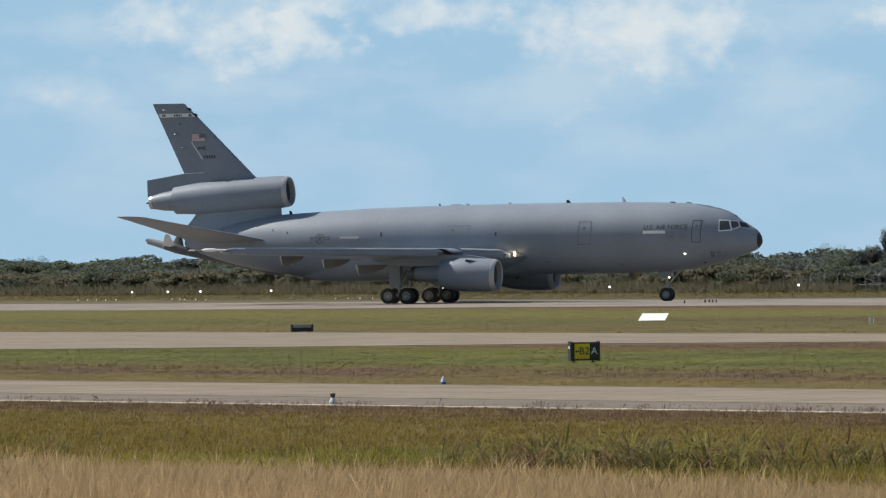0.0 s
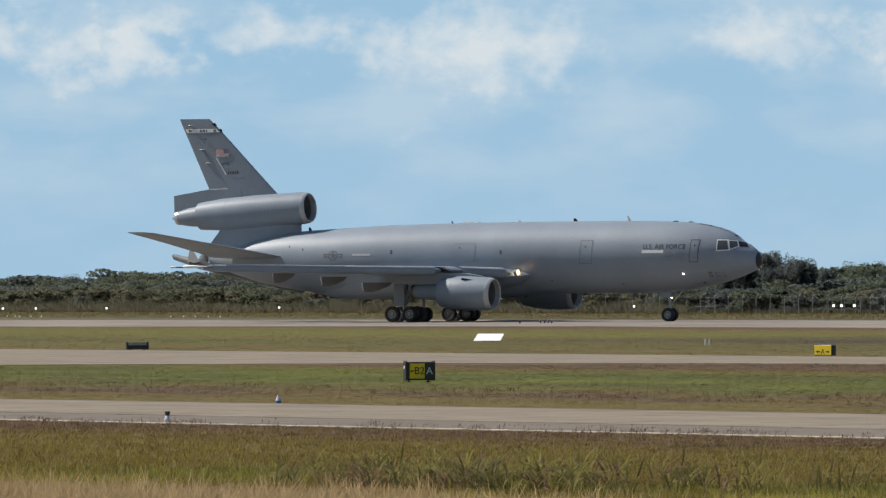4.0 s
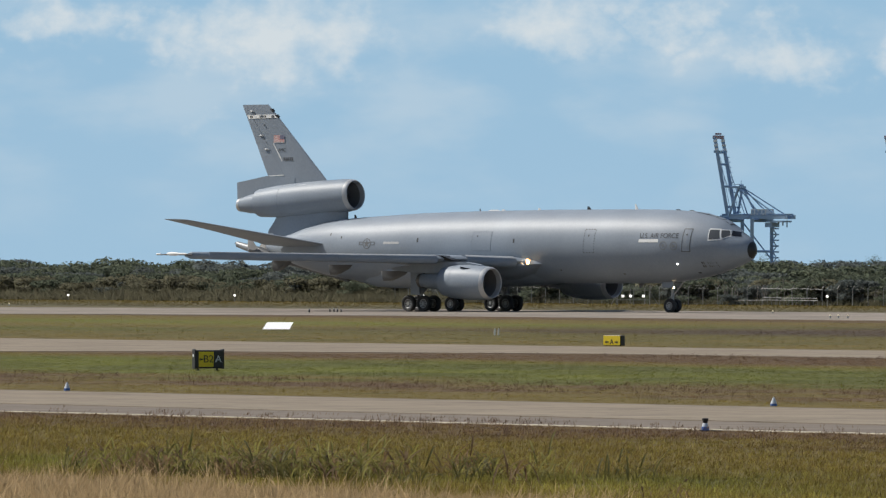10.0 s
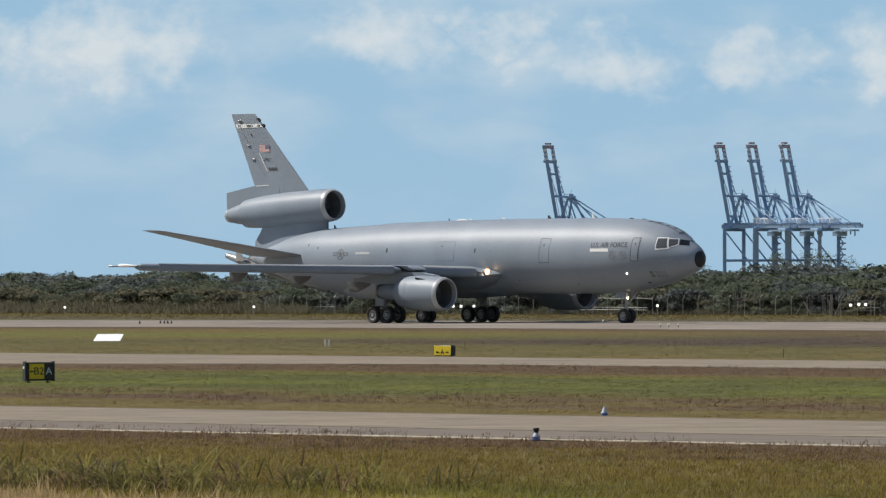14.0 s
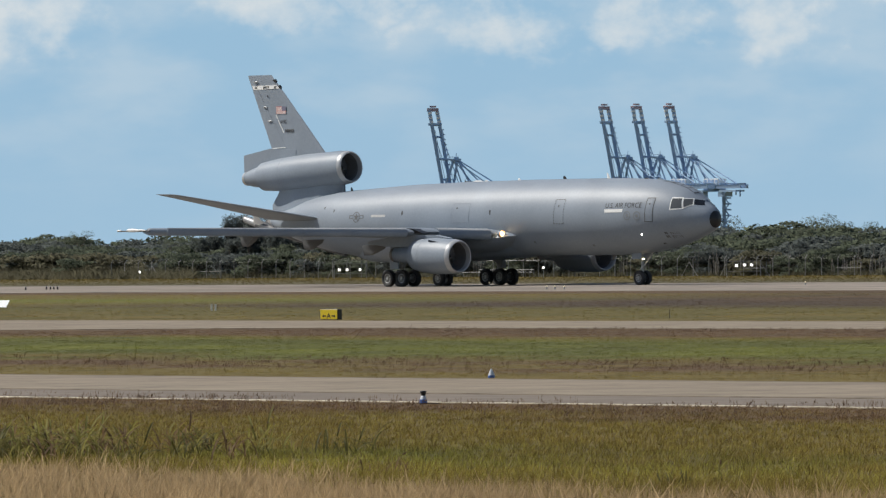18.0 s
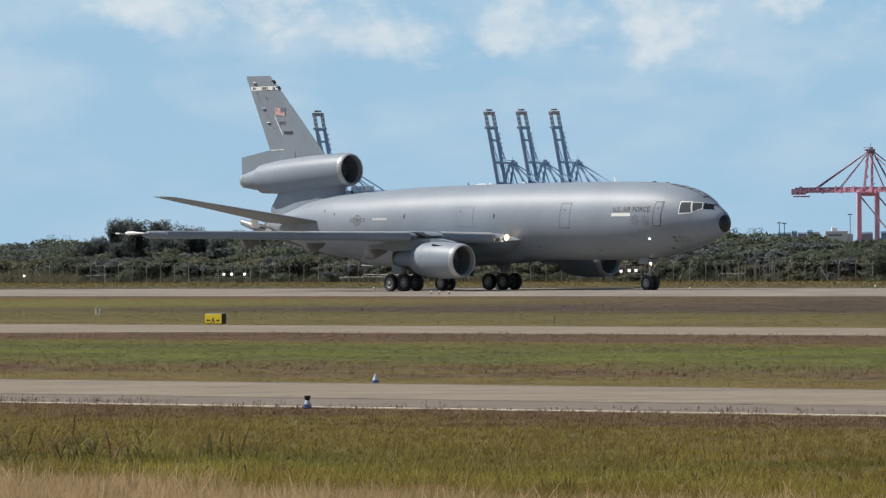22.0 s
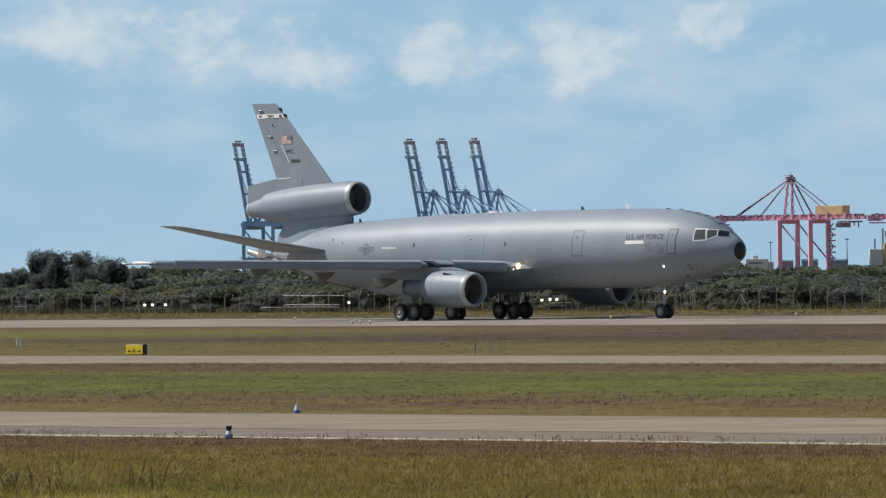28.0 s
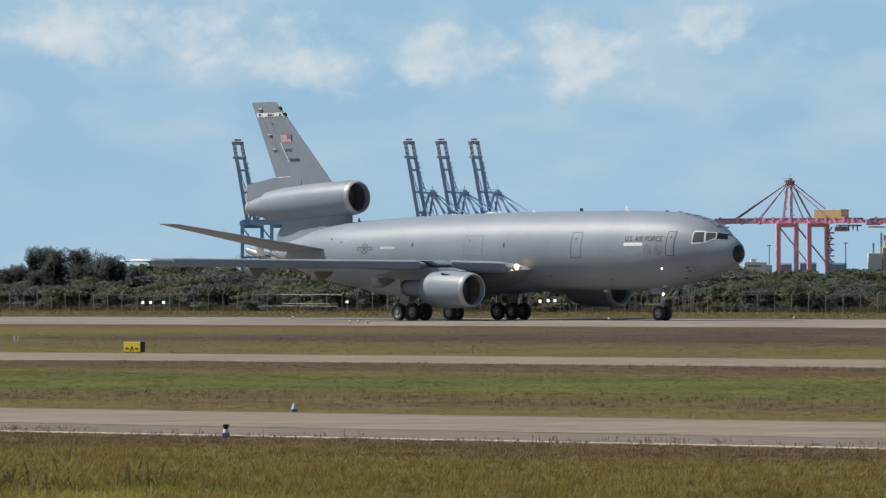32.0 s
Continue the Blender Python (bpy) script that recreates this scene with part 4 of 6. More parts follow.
def fin_sheet(corners, out=0.012, side=-1, n=4):
    v = []
    for i in range(n + 1):
        for j in range(n + 1):
            u, w = i / n, j / n
            x = (corners[0][0] * (1 - u) + corners[1][0] * u) * (1 - w) + (corners[3][0] * (1 - u) + corners[2][0] * u) * w
            z = (corners[0][1] * (1 - u) + corners[1][1] * u) * (1 - w) + (corners[3][1] * (1 - u) + corners[2][1] * u) * w
            v.append((x, side * (fin_half(x, z) + out), z))
    return v, [(i * (n + 1) + j, (i + 1) * (n + 1) + j, (i + 1) * (n + 1) + j + 1, i * (n + 1) + j + 1) for i in range(n) for j in range(n)]


FLAG_RED = shader("flag_red", (0.50, 0.19, 0.17), 0.6, 0, 0.1)
FLAG_BLUE = shader("flag_blue", (0.15, 0.15, 0.22), 0.6, 0, 0.1)
band = part("fin_band", fin_sheet([(-23.7, 16.56), (-20.42, 16.57), (-20.16, 16.28), (-23.55, 16.22)], n=8), WHITE, fin, "white band with dark unreadable letters")
for k, (x, w) in enumerate(((-23.35, 0.12), (-23.18, 0.12), (-22.25, 0.1), (-22.1, 0.1), (-21.95, 0.1), (-21.8, 0.1), (-21.62, 0.1), (-20.9, 0.12), (-20.74, 0.1))):
    part("band_letter_bar", fin_sheet([(x, 16.5), (x + w, 16.5), (x + w, 16.3), (x, 16.3)], 0.02, n=1), LETTER, band)
flag = part("flag", fin_sheet([(-20.62, 14.8), (-19.40, 14.8), (-19.40, 14.18), (-20.62, 14.18)]), WHITE, fin, "small national flag of red and white stripes")
for k in range(7):
    z = 14.8 - 0.0886 * k
    part("flag_stripe", fin_sheet([(-20.62, z), (-19.40 if k > 3 else -19.92, z), (-19.40 if k > 3 else -19.92, z - 0.048), (-20.62, z - 0.048)], 0.018, n=2), FLAG_RED, flag)
part("flag_canton", fin_sheet([(-19.92, 14.8), (-19.40, 14.8), (-19.40, 14.45), (-19.92, 14.45)], 0.018, n=2), FLAG_BLUE, flag)
part("fin_slash", fin_sheet([(-20.70, 14.1), (-20.60, 14.1), (-19.62, 12.62), (-19.72, 12.62)]), WHITE, fin, "thin white diagonal stroke")
part("command_letters", ([(-19.68 + p[0] + 0.12 * p[1], -(fin_half(-19.68 + p[0], 13.54 + p[1]) + 0.012), 13.54 + p[1]) for p in lettering("AMC", 0.42)[0]], lettering("AMC", 0.42)[1]), LETTER, fin, "dark AMC letters")
for k in range(5):
    x = -19.5 + 0.23 * k
    part("tail_number_bar", fin_sheet([(x, 12.92), (x + 0.13, 12.92), (x + 0.13, 12.65), (x, 12.65)], n=1), LETTER_MID, fin)
part("rudder_gap", fin_sheet([(-21.3, 11.40), (-19.55, 11.46), (-19.5, 11.40), (-21.3, 11.33)], 0.014), WHITE, fin, "pale gap over the lower rudder")
part("rudder_hinge", fin_sheet([(-23.0, 16.2), (-22.97, 16.2), (-19.47, 11.45), (-19.5, 11.45)], 0.008, n=8), SEAM, fin)
for x, z in ((-23.13, 16.86), (-22.01, 14.78), (-21.45, 13.62)):
    part("hinge_fairing", moved(spun([(0.26, 0.01), (0.12, 0.06), (-0.1, 0.07), (-0.28, 0.01)], 10), Matrix.Translation((x, -0.13, z))), STEEL, fin, "pale rudder hinge fairing")
for x, z in ((-20.88, 16.86), (-20.32, 16.36)):
    part("fin_aerial", loft([[(x + 0.1, b, z - 0.12), (x - 0.25, b, z + 0.12), (x + 0.02, b, z + 0.2), (x + 0.2, b, z + 0.02)] for b in (-0.08, 0.08)]), BLACK, fin, "black aerial on the fin's leading edge")
part("fin_bump", moved(spun([(0.1, 0.01), (0, 0.06), (-0.1, 0.01)], 8), Matrix.Translation((-21.7, -0.16, 15.69))), LETTER, fin)

# nacelle strakes and patches
for s in (-1, 1):
    part("strake", loft([[(8.6, s * (8.0 + 0.75) + d, 3.46), (7.0, s * (8.0 + 0.85) + d, 3.52), (7.2, s * (8.0 + 1.05) + d, 3.72)] for d in (-0.03, 0.03)]), BLACK, plane, "dark strake on the engine cowl")
part("cowl_patch", ([(x, -(1.385) * math.sin(a), 9.74 - 0.0644 * (-11.65 - x) + 1.405 * math.cos(a)) for x in (-14.4, -15.6) for a in (0.75, 0.9, 1.05, 1.2)], [(k, k + 1, k + 5, k + 4) for k in range(3)]), shader("pale_cowl_patch", (0.42, 0.43, 0.43), 0.5), plane, "pale patch on the tail engine cowl")

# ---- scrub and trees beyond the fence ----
# Scrub and tree leaves are bluer and paler, with far haze in the colour.
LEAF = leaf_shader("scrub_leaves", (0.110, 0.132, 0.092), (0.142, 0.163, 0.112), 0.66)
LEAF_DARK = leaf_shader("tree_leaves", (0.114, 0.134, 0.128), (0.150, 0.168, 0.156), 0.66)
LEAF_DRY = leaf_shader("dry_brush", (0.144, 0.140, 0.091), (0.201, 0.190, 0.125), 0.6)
PALE_BARK = shader("pale_grey_bark", (0.240, 0.220, 0.192), 0.9, 0, 0.3, 3, 20)
BARK = shader("grey_bark", (0.14, 0.12, 0.10), 0.9, 0, 0.3, 3, 20, 0.3)


def leaf_cloud(rng, blobs, count, size):
    """Small leaf blades spread in ragged clumps: vertices, faces and soft normals that follow the clumps."""
    vs, ns = [], []
    for (cx, cy, cz, rx, rz) in blobs:
        d = rng.normal(size=(count, 3))
        d /= np.linalg.norm(d, axis=1)[:, None]
        d[:, 2] = np.where(d[:, 2] < -0.3, d[:, 2] * 0.5, d[:, 2])
        p = np.array((cx, cy, cz)) + d * (rng.uniform(0.4, 1.0, (count, 1)) ** 0.5) * (rx, rx, rz) * rng.uniform(0.82, 1.15, (count, 1))
        a, b = rng.normal(size=(count, 3)), rng.normal(size=(count, 3))
        a /= np.linalg.norm(a, axis=1)[:, None]
        b -= a * (a * b).sum(1)[:, None]
        b /= np.linalg.norm(b, axis=1)[:, None]
        s = size * rng.uniform(0.5, 1.5, (count, 1))
        vs.append(np.stack([p - a * s, p + b * s * 0.8, p + a * s], 1).reshape(-1, 3))
        n = d * 0.5 + (-0.2, -0.1, 0.8) + rng.normal(0, 0.12, (count, 3))
        ns.append(np.repeat(n / np.linalg.norm(n, axis=1)[:, None], 3, 0))
    v, n = np.concatenate(vs), np.concatenate(ns)
    return v.tolist(), [(3 * k, 3 * k + 1, 3 * k + 2) for k in range(len(v) // 3)], n.tolist()


def foliage(name, cloud, leaf, parent):
    ob = part(name, cloud[:2], leaf, parent, smooth=180)
    ob.data.normals_split_custom_set_from_vertices(cloud[2])
    return ob


def limbs(rng, height, spread, trunk, count):
    """A tapered trunk that forks into limbs; also where they end."""
    geos, ends = [], []
    fork = Vector((rng.uniform(-0.2, 0.2), rng.uniform(-0.2, 0.2), height * rng.uniform(0.3, 0.42)))
    geos.append(rod((0, 0, -0.1), fork, trunk, trunk * 0.7, 7))
    for k in range(count):
        w = math.tau * (k + rng.uniform(-0.3, 0.3)) / count
        e = Vector((math.cos(w) * spread * rng.uniform(0.4, 1), math.sin(w) * spread * rng.uniform(0.4, 1), height * rng.uniform(0.62, 0.92)))
        mid = fork.lerp(e, 0.5) + Vector((0, 0, height * 0.05))
        geos += [rod(fork, mid, trunk * 0.5, trunk * 0.35, 6), rod(mid, e, trunk * 0.35, trunk * 0.1, 5)]
        ends.append(e)
    return join(*geos), ends


def shrub(rng, leaf, name, label, category, height, spread, clumps, count, size, trunk):
    ob = empty(name, pose(0, 0, -50), label, category)
    wood, ends = limbs(rng, height, spread, trunk, 5)
    part("trunk", wood, BARK, ob)
    blobs = [(e.x * 0.8, e.y * 0.8, e.z, spread * rng.uniform(0.30, 0.45), height * rng.uniform(0.12, 0.22)) for e in ends]
    for k in range(clumps):
        u, w = (k + rng.uniform(0, 1)) / clumps, math.tau * (k * 0.382 + rng.uniform(-0.1, 0.1))
        out = spread * (0.95 - 0.6 * u) if category == "bush" else spread * 0.95 * rng.uniform(0.1, 1) * (1.15 - u)
        blobs.append((math.cos(w) * out, math.sin(w) * out, height * (0.04 + 0.85 * u), spread * (rng.uniform(0.32, 0.5) if category == "bush" else rng.uniform(0.18, 0.42)), height * rng.uniform(0.12, 0.2)))
    foliage("crown", leaf_cloud(rng, blobs, count, size), leaf, ob)
    return ob


rng = np.random.default_rng(7)
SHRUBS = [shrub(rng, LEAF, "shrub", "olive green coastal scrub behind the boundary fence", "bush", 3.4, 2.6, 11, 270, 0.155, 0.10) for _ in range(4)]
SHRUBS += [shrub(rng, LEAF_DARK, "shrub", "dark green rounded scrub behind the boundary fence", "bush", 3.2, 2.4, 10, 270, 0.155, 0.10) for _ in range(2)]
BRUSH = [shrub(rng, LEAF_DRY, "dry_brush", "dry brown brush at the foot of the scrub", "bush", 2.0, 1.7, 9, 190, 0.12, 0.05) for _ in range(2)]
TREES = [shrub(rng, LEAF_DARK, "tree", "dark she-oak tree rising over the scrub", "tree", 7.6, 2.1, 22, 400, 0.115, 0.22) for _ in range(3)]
TWIGS = []
for _ in range(2):
    ob = empty("bare_tree", pose(0, 0, -50), "thin-leaved sparse tree over the scrub", "tree")
    wood, ends = limbs(rng, 6.0, 1.6, 0.10, 8)
    part("trunk", wood, BARK, ob)
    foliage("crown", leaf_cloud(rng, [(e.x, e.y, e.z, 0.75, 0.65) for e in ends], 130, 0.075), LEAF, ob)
    TWIGS.append(ob)


def behind_fence(bearing, depth):
    """A place at a bearing in degrees, so many metres behind the fence line."""
    a = radians(bearing)
    d = (516 + depth) / (AY * math.cos(a) + AX * math.sin(a))
    return d * math.sin(a), d * math.cos(a)


def plant(kind, bearing, depth, scale, stretch=1.0):
    x, y = behind_fence(bearing, depth)
    ob = copy_thing(kind, pose(x, y, 0, 0, 0, rng.uniform(0, 360)))
    ob.scale = (scale * stretch, scale * stretch, scale)
    return ob


SKYLINE = [(-10.5, 4.5), (-9.0, 4.6), (-8.6, 4.5), (-6.6, 4.6), (-5.3, 4.5), (-4.2, 4.7), (-3.0, 4.7), (-1.9, 5.2), (-1.4, 4.8), (-0.3, 4.9), (0.7, 5.2), (1.0, 5.2), (1.4, 5.6), (1.8, 5.0), (2.2, 4.2), (2.6, 4.15), (4.5, 4.4)]


def crest(bearing):
    """Height of the scrub's skyline by bearing, with a ragged edge."""
    base = float(np.interp(bearing, [q[0] for q in SKYLINE], [q[1] for q in SKYLINE]))
    return base + noise.noise((bearing * 2.7, 9.1, 0)) * 0.5 + noise.noise((bearing * 7.0, 2.1, 0)) * 0.3


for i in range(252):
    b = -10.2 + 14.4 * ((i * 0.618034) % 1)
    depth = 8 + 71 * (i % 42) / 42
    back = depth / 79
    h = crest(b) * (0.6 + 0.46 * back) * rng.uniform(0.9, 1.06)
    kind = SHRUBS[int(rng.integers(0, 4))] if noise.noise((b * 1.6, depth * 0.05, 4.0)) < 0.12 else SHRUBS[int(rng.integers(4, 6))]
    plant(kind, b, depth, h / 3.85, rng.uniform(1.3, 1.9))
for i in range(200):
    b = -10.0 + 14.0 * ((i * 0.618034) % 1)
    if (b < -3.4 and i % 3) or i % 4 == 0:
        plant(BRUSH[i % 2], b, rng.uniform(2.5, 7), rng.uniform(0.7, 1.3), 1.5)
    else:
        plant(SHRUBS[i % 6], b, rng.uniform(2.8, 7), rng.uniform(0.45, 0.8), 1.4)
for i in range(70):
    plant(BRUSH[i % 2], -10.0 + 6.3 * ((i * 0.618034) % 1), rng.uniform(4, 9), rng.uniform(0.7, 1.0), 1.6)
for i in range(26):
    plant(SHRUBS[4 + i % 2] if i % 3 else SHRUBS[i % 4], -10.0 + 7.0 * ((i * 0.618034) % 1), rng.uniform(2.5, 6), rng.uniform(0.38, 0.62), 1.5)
plant(SHRUBS[5], -1.39, -2.0, 0.3, 1.5)

# bare grey stems in the scrub's front
SAPLING = empty("sapling", pose(0, 0, -50), "thin bare grey saplings at the front of the scrub", "tree")
for k in range(6):
    x, y, h = rng.uniform(-1.1, 1.1), rng.uniform(-0.5, 0.5), rng.uniform(1.8, 3.0)
    part("stem", join(rod((x, y, -0.1), (x + rng.uniform(-0.15, 0.15), y, h * 0.6), 0.045, 0.035, 5), rod((x, y, h * 0.5), (x + rng.uniform(-0.4, 0.4), y, h), 0.03, 0.012, 5)), PALE_BARK, SAPLING)
for i in range(44):
    plant(SAPLING, -1.9 + 5.9 * ((i * 0.618034) % 1), rng.uniform(1.5, 5.0), rng.uniform(0.7, 1.05))

# the taller trees that stand over the scrub
for b, depth, s in ((-2.93, 22, 0.76), (-2.85, 26, 0.86), (-2.77, 20, 0.84), (-2.62, 24, 0.78), (-2.55, 28, 0.80), (-2.47, 22, 0.68), (-2.38, 18, 0.73), (-2.3, 24, 0.66), (-3.03, 26, 0.62), (-3.12, 20, 0.52), (-2.7, 30, 0.7), (-2.9, 16, 0.55), (-2.58, 17, 0.56), (-2.42, 30, 0.74), (-2.2, 22, 0.6)):
    plant(TREES[int(rng.integers(0, 3))], b, depth, s * rng.uniform(0.92, 1.08), rng.uniform(0.85, 1.2))
for b, depth, s in ((-3.33, 30, 0.85), (-1.35, 60, 0.95), (-1.2, 60, 0.9), (-1.6, 50, 0.85), (0.2, 80, 1.05), (0.45, 82, 1.1), (0.62, 75, 1.0), (1.25, 60, 0.95), (1.36, 64, 1.02), (1.45, 60, 0.9), (1.62, 66, 0.85), (-9.0, 60, 0.8), (-7.6, 60, 0.72), (-7.1, 60, 0.74),
                    (-5.9, 60, 0.7), (-4.0, 50, 0.85), (-4.15, 55, 0.8), (-2.0, 70, 0.9), (-1.85, 72, 0.9), (-0.35, 70, 0.85), (2.9, 40, 0.66)):
    plant(TWIGS[int(rng.integers(0, 2))], b, depth, s)
for ob in [SAPLING] + SHRUBS + BRUSH + TREES + TWIGS:
    for o in list(ob.children_recursive) + [ob]:
        bpy.data.objects.remove(o)

# ---- boundary fence ----
POST = shader("weathered_fence_post", (0.240, 0.240, 0.228), 0.7, 0.1, 0.2, 3, 20)
WIRE = shader("galvanised_wire", (0.13, 0.13, 0.125), 0.5, 0.6, 0.1)
fence = empty("boundary_fence", Matrix.Translation(at_field(-640, 516)) @ pose(0, 0, 0, 0, 0, -47), "chain-link boundary fence with cranked posts", "fence")
post = part("post", join(rod((0, 0, -0.1), (0, 0, 1.62), 0.036, None, 6), rod((0, 0, 1.62), (0.06, 0.24, 1.94), 0.034, None, 6)), POST, fence)
post.matrix_basis = pose(8, 0, 0)
for i in range(1, 72):
    o = new("post", post.data)
    o.parent, o.matrix_basis = fence, pose(8 + i * 2.15, 0, 0, 0, 0, 14 * math.sin(i * 5.1))
for z in (0.1, 1.6, 1.72, 1.88):
    y = 0.0 if z < 1.65 else (z - 1.62) * 0.75
    part("strand", rod((8, y, z), (161, y, z), 0.003, None, 4), WIRE, fence)
for x in (14.5, 93.5, 126.0):
    part("brace", join(rod((x - 1.1, 0, 0), (x, 0, 1.35), 0.032, None, 6), rod((x + 1.1, 0, 0), (x, 0, 1.35), 0.032, None, 6)), POST, fence)
for x in (22.0, 100.5, 113.0):
    part("low_rail", join(rod((x, 0.1, 0.72), (x + 3.2, 0.1, 0.74), 0.03, None, 6), rod((x + 3.2, 0.1, 0), (x + 3.3, 0.1, 1.3), 0.03, None, 6)), POST, fence)
RAIL = shader("dull_white_rail", (0.185, 0.185, 0.178), 0.5, 0, 0.15, 2, 20)
part("top_rail", join(*[rod((63.7 + k * 2.2, 0, 1.6), (65.9 + k * 2.2, 0, 1.6 - 0.05 * (k % 2)), 0.035, None, 6) for k in range(4)]), RAIL, fence, "white top rail over four bays")
for z in (0.52, 0.74):
    part("barrier_rail", rod((64.6, -0.5, z), (72.4, -0.5, z - 0.04), 0.035, None, 6), RAIL, fence, "low white barrier rail")
for k in range(14):
    part("barrier_post", rod((64.6 + k * 0.6, -0.5, -0.1), (64.6 + k * 0.6, -0.5, 0.74), 0.025, None, 5), RAIL, fence)
part("barrier_rail", rod((60.6, -0.5, 0.46), (64.6, -0.5, 0.5), 0.03, None, 6), RAIL, fence, "low white barrier rail")
mesh_v, mesh_f = [], []
for i in range(765):
    x = 8 + i * 0.2
    for lean in (1, -1):
        k = len(mesh_v)
        mesh_v += [(x, 0, 0.1), (x + 0.004, 0, 0.1), (x + lean * 1.5 + 0.004, 0, 1.6), (x + lean * 1.5, 0, 1.6)]
        mesh_f.append((k, k + 1, k + 2, k + 3))
tagged(part("chain_link", (mesh_v, mesh_f), WIRE, fence, smooth=0), kind="stuff")

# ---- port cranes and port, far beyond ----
# Distance haze is mixed into these crane paints, paler blue and pink.
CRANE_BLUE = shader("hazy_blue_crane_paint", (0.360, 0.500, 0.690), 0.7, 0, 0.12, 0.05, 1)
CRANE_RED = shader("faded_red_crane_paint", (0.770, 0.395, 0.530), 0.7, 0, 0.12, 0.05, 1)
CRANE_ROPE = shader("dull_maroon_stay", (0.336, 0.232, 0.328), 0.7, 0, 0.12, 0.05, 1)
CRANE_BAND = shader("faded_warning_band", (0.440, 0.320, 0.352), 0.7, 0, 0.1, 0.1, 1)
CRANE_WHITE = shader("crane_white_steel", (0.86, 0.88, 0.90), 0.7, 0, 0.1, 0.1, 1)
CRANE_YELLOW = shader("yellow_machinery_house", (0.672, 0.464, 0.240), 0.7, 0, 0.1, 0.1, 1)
FAR = 4700.0
UNIT = FAR / 14200          # metres that one line of sight step covers there


def far_place(px, py):
    """Place at the port's distance from steps right of and above the level line ahead."""
    a = px / 14200
    return Vector((FAR * math.sin(a), FAR * math.cos(a), 4 + py * UNIT))


def crane(name, at, paint, raised, label, yaw, house, leg, stay):
    """A ship-to-shore crane. Local x runs back along the girder, y along the quay."""
    ob = empty(name, Matrix.Translation(at) @ pose(0, 0, 0, 0, 0, yaw), label, "crane", "port cranes")
    G, W, H = 21.6, 19.0, 24.5
    mid = W / 2
    front, rear = (-6, 43) if raised else (-50, 52)
    for x in (0, G):
        for y in (0, W):
            part("leg", beam((x, y, -26), (x, y, H), leg), paint, ob)
    for y in (0, W):
        if raised:
            part("portal_beam", beam((0, y, H - 19), (G, y, H - 19), 1.0), paint, ob)
        part("brace", beam((0.5, y, H - 2), (G, y, H - 24), 0.7), stay, ob)
    for x in (0, G):
        part("cross_beam", beam((x, 0, H - 0.6), (x, W, H - 0.6), leg), paint, ob)
    for y in (mid - 3.7, mid + 3.7):
        part("girder", box(rear - front, 1.2, 2.3, ((rear + front) / 2, y, H + 1), 0.05), paint, ob)
    part("handrail", box(rear - front - 3, 0.15, 0.2, ((rear + front) / 2, mid - 4.6, H + 2.9)), stay, ob)
    for k in range(23):
        part("rail_frame", box(0.25, 9.5, 1.1, (front + 2 + k * (rear - front - 4) / 22, mid, H + 2.4)), stay, ob)
    apex = Vector((6, mid, H + 18.5)) if raised else Vector((1.75, mid, H + 24.5))
    for y in (mid - 4.5, mid + 4.5):
        top = apex + Vector((0, (y - mid) * 0.4, 0))
        part("frame_leg", beam((0.0, y, H), top, 1.1), paint, ob)
        part("frame_stay", beam((15, y, H + 1), top, 0.8), stay, ob)
        part("back_stay", beam(top, (36 if raised else 33, y, H + 2), 0.5), stay, ob)
        if raised:
            part("mid_stay", beam(top, (24, y, H + 2), 0.6), stay, ob)
    tagged(part("frame_ladder", join(*[beam(apex * (k / 6) + Vector((1.5, mid + 2, H + 1)) * (1 - k / 6), apex * (k / 6) + Vector((4.5, mid + 2, H + 1)) * (1 - k / 6), 0.5) for k in range(6)]), stay, ob), kind="stuff")
    part("apex", join(box(3.6, 6.0, 1.3, apex, 0.1), box(1.4, 2.6, 1.2, apex + Vector((0.6, 0, 1.2)), 0.1), box(4.4, 0.3, 0.3, apex + Vector((0, -3.4, 1.6))), beam(apex, apex + Vector((0.5, 0, 4)), 0.25)), stay, ob)
    hx, hl, hh = (22, 11, 3.4) if raised else (31, 19, 5.6)
    body = part("machinery_house", box(hl, 8, hh, (hx, mid, H + 2.3 + hh / 2), 0.15), house, ob)
    for k in range(4 if raised else 0):
        part("house_panel", box(hl / 6, 0.1, hh * 0.5, (hx - hl * 0.36 + k * hl * 0.24, mid - 4.04, H + 2.3 + hh * 0.55)), stay, body)
    part("trolley_platform", join(box(12, 9, 1.0, (rear - 9, mid, H - 1.6)), box(5, 7, 2.6, (rear - 14, mid, H - 3.6)), *[beam((rear - 15 + 3 * k, mid, H - 1), (rear - 15 + 3 * k, mid, H - 5 + (k % 2)), 0.7) for k in range(5)]), stay, ob)
    tagged(part("stair_tower", join(*[box(3.4, 3.0, 0.9, (G + 2.2, W + 0.4, -22 + k * 3.4)) for k in range(13)], *[beam((G + 0.8 + 2.8 * (k % 2), W, -22 + k * 3.4), (G + 0.8 + 2.8 * ((k + 1) % 2), W, -18.6 + k * 3.4), 0.6) for k in range(13)]), stay, ob), kind="stuff")
